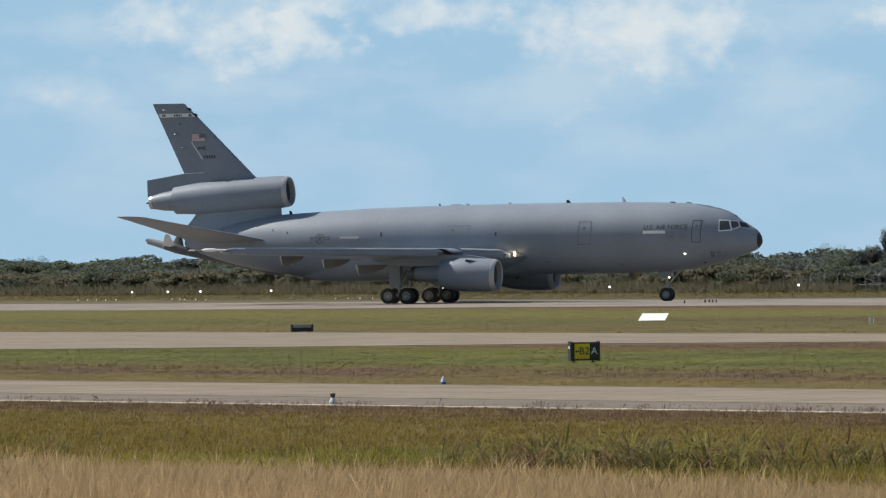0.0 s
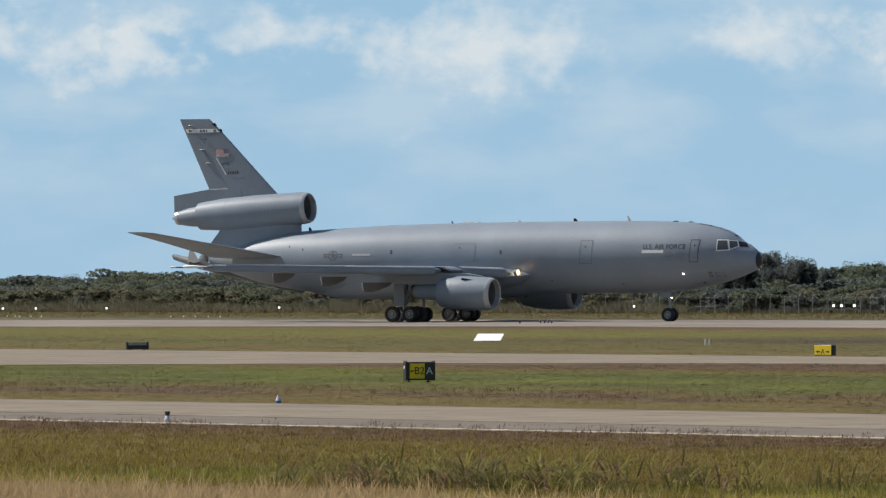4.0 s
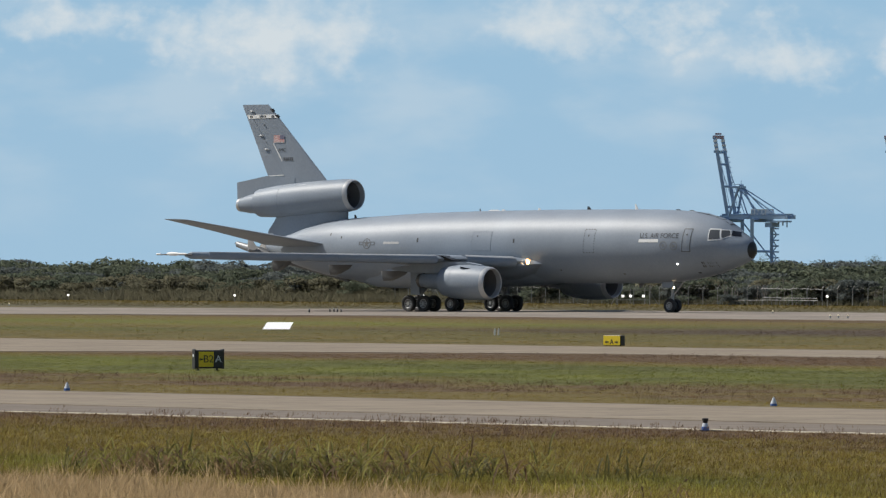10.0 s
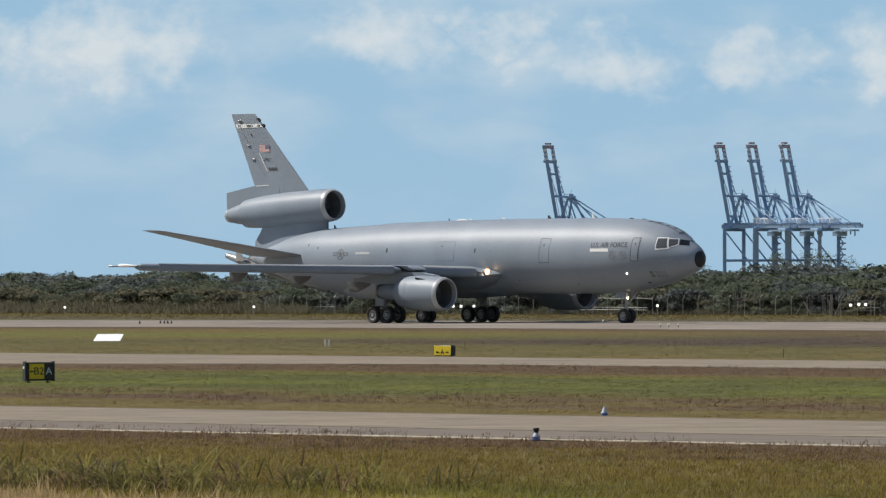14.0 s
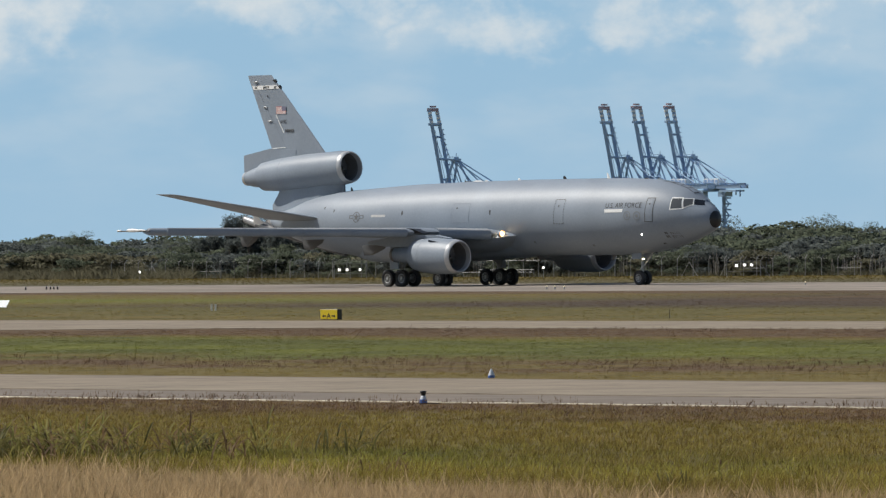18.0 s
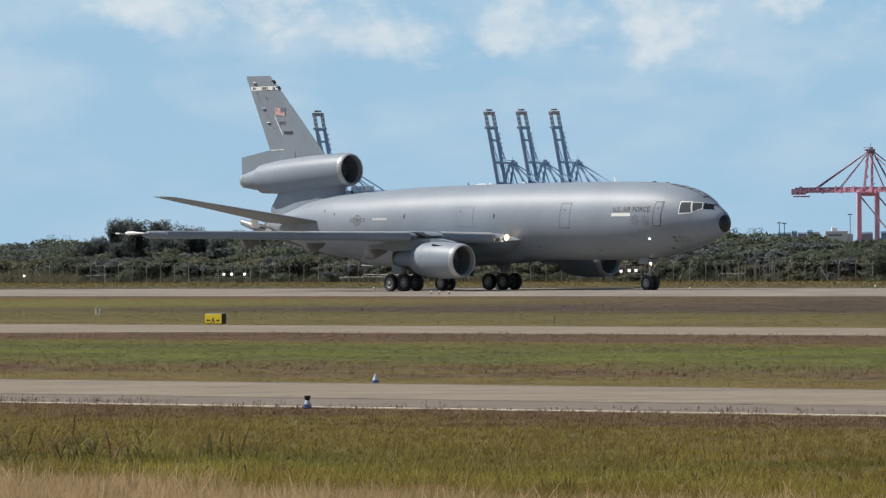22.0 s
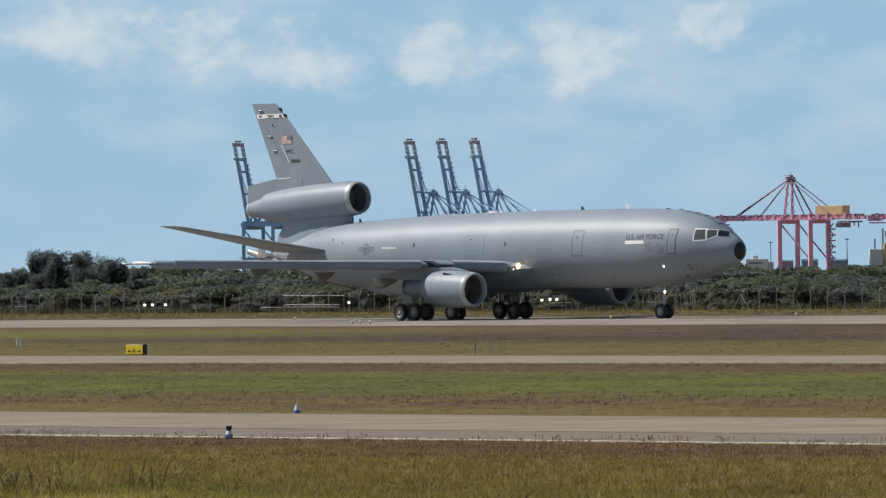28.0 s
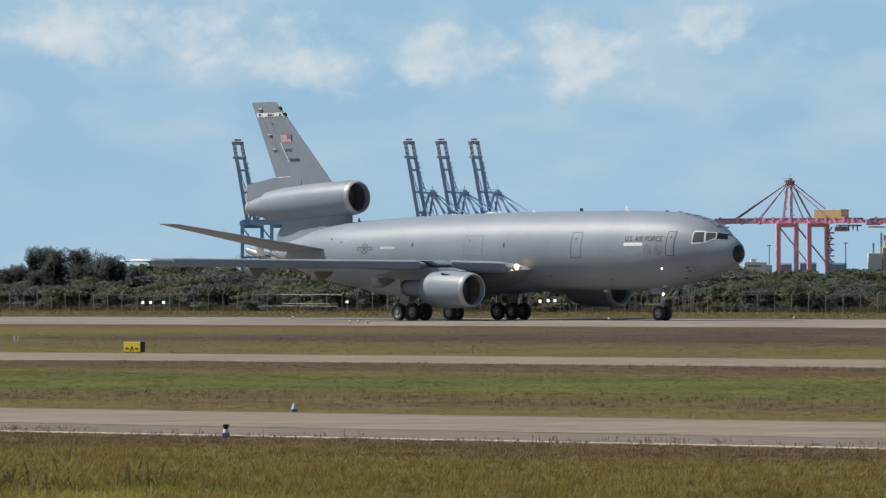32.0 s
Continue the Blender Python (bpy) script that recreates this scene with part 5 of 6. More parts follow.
    if raised:
        for y in (mid - 3.7, mid + 3.7):
            foot, top = Vector((-0.5, y, H + 1)), Vector((-10.4, y, H + 48))
            spar = part("boom_spar", beam(foot, top, 1.85), paint, ob)
            for k in range(3):
                part("band", beam(foot.lerp(top, 0.83 + 0.055 * k), foot.lerp(top, 0.858 + 0.055 * k), 2.1), CRANE_WHITE, spar)
            part("boom_tie", beam(foot.lerp(top, 0.72), foot + Vector((6.5, 0, 2)), 0.35), stay, ob)
            part("boom_rail", beam(foot + Vector((2.2, 0, 2)), foot.lerp(top, 0.75) + Vector((1.6, 0, 0)), 0.25), stay, ob)
            part("fold_stay", beam(foot.lerp(top, 0.38), apex + Vector((0, (y - mid) * 0.4, 0)), 0.7), stay, ob)
        tagged(part("boom_landing", join(*[box(1.5, 1.1, 0.5, (0.9 - 10.4 * k / 16, mid + 4.6, H + 1 + 47 * k / 16)) for k in range(13)]), stay, ob, "ladder landings up the boom"), kind="stuff")
        for q in (0.12, 0.36, 0.62, 0.76):
            part("boom_tiebeam", beam((-0.5 - 10.5 * q, mid - 3.7, H + 1 + 50 * q), (-0.5 - 10.5 * q, mid + 3.7, H + 1 + 50 * q), 0.9), stay, ob)
        part("boom_head", join(box(2.6, 8.2, 2.0, (-10.5, mid, H + 48.0), 0.15), box(2.0, 4.0, 1.0, (-10.5, mid, H + 49.9), 0.1)), CRANE_BAND, ob, "red boom head with haze in its paint")
        part("sheave_platform", box(2.2, 10.5, 1.4, (-9.0, mid, H + 39.5), 0.1), stay, ob)
    else:
        for y in (mid - 1.0, mid + 1.0):
            part("boom_stay", beam(apex, (-37, y, H + 2), 0.6), stay, ob)
            part("boom_tie", beam(apex, (-20, y, H + 2), 0.4), stay, ob)
        tagged(part("walkway_gear", join(*[box(0.9 + 0.5 * (k % 3), 1.2, 0.9 + 0.6 * ((k * 7) % 4), (-47 + k * 3.1, mid - 5.2, H + 0.4 + 1.9 * ((k * 5) % 2))) for k in range(32)]), paint, ob, "walkway boxes and lamps along the girder"), kind="stuff")
        tagged(part("tower_zigzag", join(*[beam((1.75 * q / 8, mid - 4.5 + 3.6 * (q % 2), H + 3 * q), (1.75 * (q + 1) / 8, mid - 4.5 + 3.6 * ((q + 1) % 2), H + 3 * q + 3), 0.4) for q in range(8)]), paint, ob), kind="stuff")
        part("boom_head", join(box(4, 9.5, 3.4, (-49, mid, H + 0.6), 0.15), box(6, 9.0, 0.8, (-47, mid, H - 2.2), 0.1)), paint, ob)
    return ob


# each by the foot of its front leg on the quay
BASE_Z = 5.8
blue = None
for px in (-355, -51, 6, 64):
    at = far_place(px, 0)
    at.z = BASE_Z
    if blue is None:
        blue = crane("quay_crane", at, CRANE_BLUE, True, "blue container crane with haze in its paint, boom raised", -36, CRANE_WHITE, 1.9, CRANE_BLUE)
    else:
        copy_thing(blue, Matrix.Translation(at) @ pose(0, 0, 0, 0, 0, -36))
at = far_place(593, 0)
at.z = BASE_Z
red = crane("quay_crane", at, CRANE_RED, False, "red container crane with haze in its paint, boom lowered", -36, CRANE_YELLOW, 2.5, CRANE_ROPE)
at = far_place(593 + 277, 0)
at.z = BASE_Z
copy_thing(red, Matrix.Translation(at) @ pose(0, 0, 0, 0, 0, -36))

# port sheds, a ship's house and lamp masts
# Port colours are paled and greyed to hold the haze of the distance.
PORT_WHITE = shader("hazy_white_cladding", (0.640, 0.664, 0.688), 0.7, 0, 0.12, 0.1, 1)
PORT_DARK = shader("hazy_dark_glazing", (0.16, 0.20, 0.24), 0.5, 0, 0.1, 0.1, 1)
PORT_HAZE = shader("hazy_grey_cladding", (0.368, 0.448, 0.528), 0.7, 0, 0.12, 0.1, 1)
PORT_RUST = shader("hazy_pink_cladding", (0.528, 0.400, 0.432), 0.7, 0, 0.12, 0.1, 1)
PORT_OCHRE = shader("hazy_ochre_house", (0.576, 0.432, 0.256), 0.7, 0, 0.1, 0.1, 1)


def block(ob, px0, px1, lo, hi, depth, paint, name, y=0.0):
    w = (px1 - px0) * UNIT
    return part(name, box(w, depth, (hi - lo) * UNIT, ((px0 + px1) / 2 * UNIT, y, (hi + lo) / 2 * UNIT), 0.2), paint, ob)


at = far_place(558, 0)
shed = empty("port_building", Matrix.Translation((at.x, at.y, 4)), "long white port building with dark glazing", "building")
wall = block(shed, -26, 14, -12, 11, 12, PORT_WHITE, "wall")
block(shed, -20, 4, 2, 5, 0.4, PORT_DARK, "window", -6.2)
block(shed, -14, -4, 11, 17, 8, PORT_WHITE, "rooftop_plant")
block(shed, 6, 24, -12, 6, 10, PORT_WHITE, "annex", 4)
at = far_place(770, 0)
ship = empty("ship", Matrix.Translation((at.x, at.y, 4)), "white and ochre ship's deckhouse over the scrub", "ship")
block(ship, -19, 5, -20, 26, 14, PORT_WHITE, "deckhouse")
house = block(ship, 6, 36, -20, 36, 16, PORT_OCHRE, "accommodation_block")
for k in range(3):
    block(ship, 9, 33, 4 + 9 * k, 7 + 9 * k, 0.4, PORT_DARK, "window_row", -8.2)
block(ship, 10, 22, 36, 48, 8, PORT_WHITE, "bridge")
for px, hi in ((5, 62), (11, 58), (18, 52), (-9, 44)):
    part("mast", beam((px * UNIT, 0, 20 * UNIT), (px * UNIT, 0, hi * UNIT), 0.8), PORT_DARK, ship)
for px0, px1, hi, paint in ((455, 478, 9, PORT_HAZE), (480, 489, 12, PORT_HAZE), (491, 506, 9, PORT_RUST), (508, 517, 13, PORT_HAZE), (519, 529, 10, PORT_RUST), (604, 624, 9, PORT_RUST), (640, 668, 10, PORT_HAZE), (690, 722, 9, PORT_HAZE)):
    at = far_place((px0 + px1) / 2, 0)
    shed = empty("port_shed", Matrix.Translation((at.x, at.y + 60, 4)), "low port shed behind the scrub, haze in its paint", "building", "port sheds")
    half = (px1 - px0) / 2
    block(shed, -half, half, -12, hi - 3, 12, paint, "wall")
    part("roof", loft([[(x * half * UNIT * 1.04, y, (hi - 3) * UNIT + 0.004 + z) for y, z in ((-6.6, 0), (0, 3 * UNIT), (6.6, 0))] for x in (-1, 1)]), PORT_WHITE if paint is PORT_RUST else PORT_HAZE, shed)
mast = None
for px, hi in ((712, 48), (577, 44), (452, 30), (461, 29)):
    at = far_place(px, 0)
    if mast is None:
        mast = empty("lamp_mast", Matrix.Translation((at.x, at.y, 0)), "slim grey port lighting mast", "lamp", "port lamp masts")
        part("pole", rod((0, 0, -3), (0, 0, 4 + 44 * UNIT), 0.3, 0.22, 6), PORT_DARK, mast)
        part("lamp_ring", box(2.6, 1.2, 0.6, (0, 0, 4 + 44 * UNIT), 0.1), PORT_DARK, mast)
    else:
        copy_thing(mast, Matrix.Translation((at.x, at.y, (hi - 48) * UNIT)))

# ---- airfield signs, lights and markers ----
SIGN_YELLOW = shader("yellow_sign_face", (0.720, 0.536, 0.016), 0.5, 0, 0.08, 3, 30)
SIGN_BLACK = shader("black_sign_case", (0.02, 0.02, 0.022), 0.5, 0, 0.2, 3, 30)
LAMP_BLUE = shader("blue_reflective_sleeve", (0.05, 0.12, 0.34), 0.4, 0, 0.1, 3, 30)
CONE_GREY = shader("pale_marker_plastic", (0.55, 0.58, 0.62), 0.5, 0, 0.12, 6, 30)
BAR_RED = shader("faded_plate", (0.30, 0.30, 0.30), 0.6, 0, 0.2, 4, 30)


def turned(x, y, yaw):
    """A pose on the ground that faces the camera, turned by yaw degrees."""
    return pose(x, y, 0, 0, 0, math.degrees(math.atan2(-x, y)) + yaw)


def arrow(size, flip):
    """A flat arrow in XY, pointing left unless flipped."""
    k = -1 if flip else 1
    pts = [(-0.5, 0), (-0.12, 0.32), (-0.12, 0.12), (0.5, 0.12), (0.5, -0.12), (-0.12, -0.12), (-0.12, -0.32)]
    v = [(k * a * size, b * size, d) for d in (0.006, -0.006) for a, b in pts]
    return v, [tuple(range(7)), tuple(range(13, 6, -1))] + [(q, q + 7, (q + 1) % 7 + 7, (q + 1) % 7) for q in range(7)]


def face_on(geo, x, z, y):
    """Stands flat letters up on a sign's front, which looks to -Y."""
    return [(x + p[0], y - p[2], z + p[1]) for p in geo[0]], geo[1]


# direction sign: yellow panel with an arrow and B2, black panel with A
sign = empty("taxiway_sign", turned(-26.5, 296.8, 18), "black-cased taxiway sign with yellow B2 panel and black A panel", "sign")
part("case", join(box(1.08, 0.3, 0.68, (0, 0, 0.42), 0.03), box(0.05, 0.34, 0.74, (-0.55, 0, 0.43), 0.015), box(0.05, 0.34, 0.74, (0.55, 0, 0.43), 0.015)), SIGN_BLACK, sign)
part("direction_panel", box(0.58, 0.02, 0.56, (-0.13, -0.165, 0.42), 0.006), SIGN_YELLOW, sign, "dull yellow panel")
part("location_panel", box(0.34, 0.02, 0.58, (0.34, -0.165, 0.42), 0.006), SIGN_BLACK, sign)
part("arrow", face_on(arrow(0.17, False), -0.33, 0.42, -0.18), SIGN_BLACK, sign)
part("direction_letters", face_on(lettering("B2", 0.39, 0.006), -0.05, 0.42, -0.18), SIGN_BLACK, sign, "black B2 letters")
part("location_letter", face_on(lettering("A", 0.38, 0.006), 0.34, 0.42, -0.18), CONE_GREY, sign, "pale letter A")
part("placard", box(0.02, 0.12, 0.1, (-0.605, -0.06, 0.56), 0.004), WHITE, sign, "small white placard")
for x in (-0.4, 0.34):
    part("leg", join(rod((x, 0, -0.05), (x, 0, 0.18), 0.04, None, 8), box(0.16, 0.16, 0.03, (x, 0, 0.02))), SIGN_BLACK, sign)

sign = empty("taxiway_sign", turned(-15.0, 389.4, -40), "bright yellow taxiway sign with a black A between arrows", "sign")
part("case", join(box(1.10, 0.34, 0.50, (0, 0.02, 0.27), 0.03)), SIGN_BLACK, sign)
part("direction_panel", box(1.06, 0.02, 0.46, (0, -0.165, 0.27), 0.006), SIGN_YELLOW, sign, "bright yellow panel")
part("location_letter", face_on(lettering("A", 0.36, 0.006), 0, 0.19, -0.18), SIGN_BLACK, sign, "black letter A")
for x, f in ((-0.3, False), (0.3, True)):
    part("arrow", face_on(arrow(0.23, f), x, 0.19, -0.18), SIGN_BLACK, sign)
for x in (-0.4, 0.4):
    part("leg", rod((x, 0, -0.05), (x, 0, 0.05), 0.04, None, 8), SIGN_BLACK, sign)

sign = empty("taxiway_sign", turned(-53.2, 426.2, 10), "dark unlit back of a low taxiway sign", "sign")
part("case", join(box(1.12, 0.3, 0.36, (0, 0, 0.24), 0.03), box(0.05, 0.34, 0.42, (-0.57, 0, 0.25), 0.012), box(0.05, 0.34, 0.42, (0.57, 0, 0.25), 0.012)), SIGN_BLACK, sign)
part("back_panel", box(0.98, 0.02, 0.12, (0, -0.16, 0.33), 0.005), BAR_RED, sign, "grey upper strip")
for x in (-0.38, 0.38):
    part("leg", rod((x, 0, -0.05), (x, 0, 0.1), 0.04, None, 8), SIGN_BLACK, sign)

board = empty("marker_board", turned(-38.3, 475.1, 0), "bright white slanted marker board low in the grass", "marker")
part("panel", loft([[(-0.88, y, 0.06), (0.72, y, 0.06), (0.95, y + 1.3, 0.47), (-0.62, y + 1.3, 0.47)] for y in (0, 0.05)]), shader("bright_white_sheeting", (0.97, 0.97, 0.95), 0.5, 0, 0.02, 3, 20), board, "white slanted panel")
for x in (-0.5, 0.7):
    part("stake", rod((x, 1.2, -0.05), (x + 0.1, 1.25, 0.4), 0.03, None, 6), STEEL, board)


def edge_light(x, y, sleeve):
    ob = empty("taxiway_light", turned(x, y, 0), "blue taxiway edge light with a dark lamp head", "lamp", "taxiway edge lights")
    part("base_plate", join(spun([(-0.02, 0.001), (0.02, 0.16), (0.02, 0.001)], 16, "Z"), box(0.42, 0.2, 0.02, (0.2, -0.05, 0.012), 0.004)), SIGN_BLACK, ob, "dark mat beside the light")
    part("sleeve", spun([(0.0, 0.1), (0.10, 0.095), (0.11, 0.078)], 16, "Z"), sleeve, ob, "coloured sleeve")
    part("collar", spun([(0.105, 0.078), (0.19, 0.055), (0.2, 0.045)], 16, "Z"), CONE_GREY, ob, "pale collar")
    part("head", spun([(0.19, 0.05), (0.22, 0.058), (0.29, 0.08), (0.31, 0.072), (0.31, 0.001)], 16, "Z"), SIGN_BLACK, ob, "dark lamp head")
    return ob


edge_light(-26.2, 216.5, CONE_GREY)
edge_light(-5.2, 191.7, LAMP_BLUE)


def cone_marker(x, y):
    ob = empty("edge_marker", turned(x, y, 0), "small pale cone marker with a blue foot", "marker", "edge markers")
    part("foot", spun([(0, 0.10), (0.07, 0.095), (0.08, 0.085)], 14, "Z"), LAMP_BLUE, ob, "blue foot")
    part("cone", spun([(0.075, 0.09), (0.2, 0.045), (0.26, 0.012), (0.265, 0.001)], 14, "Z"), CONE_GREY, ob, "pale cone")
    return ob


cone_marker(-26.7, 249.5)
cone_marker(-4.2, 225.7)

# marker stakes in the grass
stake = empty("stake", turned(1.4, 379.8, 0), "thin weathered marker stake in the grass", "stake", "marker stakes")
part("shaft", rod((0, 0, -0.05), (0.01, 0, 0.42), 0.025, 0.02, 6), BARK, stake)
for x, y in ((-23.85, 446.5), (-23.62, 446.3)):
    st = empty("stake", turned(x, y, 0), "short pale marker stake in the grass", "stake", "marker stakes")
    part("shaft", rod((0, 0, -0.05), (0, 0, 0.36), 0.05, 0.045, 6), WHITE_GREY, st)

# runway edge fittings
AMBER = shader("lit_amber_lens", (0.92, 0.80, 0.52), 0.3, 0, 0.1, emit=0.25)
first = None
for x, y in ((-49.1, 640.8), (-47.85, 646.3), (-47.5, 646.0), (-47.18, 645.4), (-46.85, 644.9)):
    if first is None:
        first = empty("runway_light", pose(x, y, 0.05), "dark squat runway light on the pavement", "lamp", "runway lights")
        part("body", spun([(0, 0.07), (0.16, 0.05), (0.2, 0.07)], 10, "Z"), SIGN_BLACK, first)
        part("lens", spun([(0.2, 0.07), (0.27, 0.05), (0.29, 0.001)], 10, "Z"), BAR_RED, first)
    else:
        copy_thing(first, pose(x, y, 0.05))
first = None
for x, y in ((-114.4, 747), (-113.4, 746), (-112.4, 745.2), (-111.4, 744.3), (-110.6, 745.5), (-105.2, 744.8), (-103.9, 741), (-102.8, 736.1), (-101.6, 735), (-100.5, 734), (-129.6, 780), (-88.0, 730), (-86.7, 729), (-85.5, 728), (-84.2, 727), (-83.0, 726),
             (-6.8, 586.5), (-6.2, 585.4), (-5.5, 584.6), (26.8, 613), (-12.0, 640), (12.5, 606)):
    if first is None:
        first = empty("runway_light", pose(x, y, 0.05), "small amber and white runway light", "lamp", "runway edge lights")
        part("body", spun([(0, 0.07), (0.16, 0.06)], 10, "Z"), BAR_RED, first)
        part("lens", spun([(0.16, 0.055), (0.24, 0.055), (0.27, 0.001)], 10, "Z"), AMBER, first, "lit amber lens")
    else:
        copy_thing(first, pose(x, y, 0.05))

# approach lamps before the fence: bearing and height of each white box
LAMP_WHITE = shader("lit_approach_lamp", (1.0, 0.97, 0.9), 0.4, 0, 0, emit=1.6)


def lamp_place(px, across=505.0):
    a = px / 14200
    d = across / (AY * math.cos(a) + AX * math.sin(a))
    return d * math.sin(a), d * math.cos(a), d


for px in (-2063, -2000, -1942, -1817, -1512, -1218, -884, -170):
    x, y, d = lamp_place(px)
    z = 4 - 57.5 * d / 14200
    ob = empty("approach_lamp", turned(x, y, 0), "white lit approach lamp on a short post", "lamp", "approach lamps")
    part("post", rod((0, 0.1, -0.1), (0, 0.1, z), 0.035, None, 6), POST, ob)
    part("housing", box(0.28, 0.2, 0.28, (0, 0.08, z), 0.04), POST, ob)
    part("lens", spun([(-0.05, 0.001), (-0.04, 0.095), (0.0, 0.115)], 14, "Y", (0, -0.02, z)), LAMP_WHITE, ob, "bright white lens")
for px, offs in ((-512, (-1.05, -0.3, 0.95)), (184, (-0.65, 0.1, 0.72))):
    x, y, d = lamp_place(px, 509.0)
    z = 4 - 57.5 * d / 14200
    ob = empty("approach_light_bar", turned(x, y, 0), "pipe frame with three lit approach lamps by the fence", "lamp", "approach light bars")
    for sx in (-1.55, 0.0, 1.55):
        part("upright", join(rod((sx, 0.15, -0.1), (sx, 0.15, 1.5), 0.035, None, 6), rod((sx, 0.15, 1.5), (sx + 0.28, 0.15, 1.85), 0.03, None, 6)), POST, ob)
    for h in (0.5, 1.42):
        part("crossbar", rod((-1.6, 0.15, h), (1.6, 0.15, h), 0.03, None, 6), POST, ob)
    part("stay", join(rod((1.55, 0.15, 1.3), (2.4, 0.15, 0), 0.03, None, 6), rod((-1.55, 0.15, 1.3), (-2.2, 0.15, 0), 0.03, None, 6)), POST, ob)
    for k, o in enumerate(offs):
        lamp = part("lamp_box", box(0.38, 0.2, 0.38, (o, 0.02, z + 0.06 * (k > 0) * (px > 0)), 0.04), POST, ob)
        part("lens", box(0.22, 0.03, 0.22, (o, -0.1, z + 0.06 * (k > 0) * (px > 0)), 0.01), LAMP_WHITE, lamp, "bright white lens")

# ---- grass: blades in the turf's own colours ----
BLADES = turf_shader("turf_blades", 14, 0.2, 0.75)
ROUGH = turf_shader("rough_blades", 14, 1.2, 1.04, 0.8)
BLADES_DRY = leaf_shader("straw_blades", (0.262, 0.176, 0.092), (0.80, 0.595, 0.345), 0.55)


REED = leaf_shader("dry_reeds", (0.103, 0.100, 0.062), (0.152, 0.141, 0.095))


REED_PALE = leaf_shader("pale_dry_reeds", (0.141, 0.133, 0.085), (0.186, 0.173, 0.114), 0.65)


def grass(name, c0, c1, per_m2, blades, height, width, lean, label, seed, near=118, paint=None, patchy=0.0, jitter=0.16, straw=0, east=3.9, head=0.0):
    """Tufts of tapered blades between two lines across the field, within the camera's sweep. height: a function of the line."""
    g = np.random.default_rng(seed)
    far = c1 / (AY * math.cos(radians(-9.8)) + AX * math.sin(radians(-9.8))) + 5
    area = radians(13.8) * (far ** 2 - near ** 2) / 2
    n = int(area * per_m2)
    d = np.sqrt(g.uniform(near ** 2, far ** 2, n))
    b = np.radians(-9.9 + (east + 9.9) * g.uniform(0, 1, n))
    x, y = d * np.sin(b), d * np.cos(b)
    across = x * AX + y * AY
    along = x * AY - y * AX
    keep = (across > c0) & (across < c1)
    if straw:
        line = 88.8 - 5.0 * np.clip((np.degrees(b) + 4.6) / 3.0, 0, 1) + 0.8 * np.sin(along * 0.8) + 0.7 * np.sin(along * 0.37 + 1)
        keep &= (across < line) if straw > 0 else (across > line - 1.5)
    if patchy:
        keep &= np.sin(along * 0.9 + 2 * np.sin(along * 0.31)) + np.sin(across * 1.3 + along * 0.2) > patchy
    if c0 < 231 and c1 > 190:
        keep &= ~((along < -262) & (across > 231 - (-262 - along) * 0.75))
    if 380 < c1 < 400:
        keep &= ~((along < -465) & (across > 384 - (-465 - along) * 0.45))
    x, y, across = x[keep], y[keep], across[keep]
    tuft = np.repeat(np.arange(len(x)), blades)
    m = len(tuft)
    px = x[tuft] + g.normal(0, 0.06, m)
    py = y[tuft] + g.normal(0, 0.06, m)
    h = height(across)[tuft] * g.uniform(0.55, 1.25, m) * g.uniform(0.75, 1.2, len(x))[tuft]
    w = width * g.uniform(0.7, 1.4, m)
    turn = g.uniform(0, math.pi, m)
    lx, ly = h * g.normal(0.12, lean, m), h * g.normal(0, lean, m)
    cx, cy = np.cos(turn) * w / 2, np.sin(turn) * w / 2 * 0.4
    v = np.empty((m, 3, 3), np.float32)
    v[:, 0] = np.stack([px - cx, py - cy, np.full(m, -0.01)], 1)
    v[:, 1] = np.stack([px + cx, py + cy, np.full(m, -0.01)], 1)
    v[:, 2] = np.stack([px + lx, py + ly, h], 1)
    if head:
        up = np.stack([lx, ly, h], 1)
        up /= np.linalg.norm(up, axis=1)[:, None]
        top, side = v[:, 2].astype(float), np.stack([np.cos(turn), np.sin(turn) * 0.4, np.zeros(m)], 1)
        spike = np.stack([top - up * head * 0.35 - side * head * 0.22, top - up * head * 0.35 + side * head * 0.22, top + up * head], 1)
        v, m = np.concatenate([v, spike.astype(np.float32)]), 2 * m
    me = bpy.data.meshes.new(name)
    me.vertices.add(m * 3)
    me.vertices.foreach_set("co", v.ravel())
    me.loops.add(m * 3)
    me.loops.foreach_set("vertex_index", np.arange(m * 3, dtype=np.int32))
    me.polygons.add(m)
    me.polygons.foreach_set("loop_start", np.arange(0, m * 3, 3, dtype=np.int32))
    me.update(calc_edges=True)
    me.materials.append(paint or BLADES)
    n = np.tile(np.array((-0.15, 0.0, 1.0)), (m * 3, 1)) + np.repeat(g.normal(0, jitter, (m, 3)), 3, 0)
    me.shade_smooth()
    me.normals_split_custom_set_from_vertices((n / np.linalg.norm(n, axis=1)[:, None]).tolist())
    return tagged(new(name, me), label, "grass", kind="stuff")


def near_height(c):
    return np.interp(c, [76, 84, 91, 112, 122, 127.5], [0.30, 0.22, 0.135, 0.085, 0.06, 0.04])


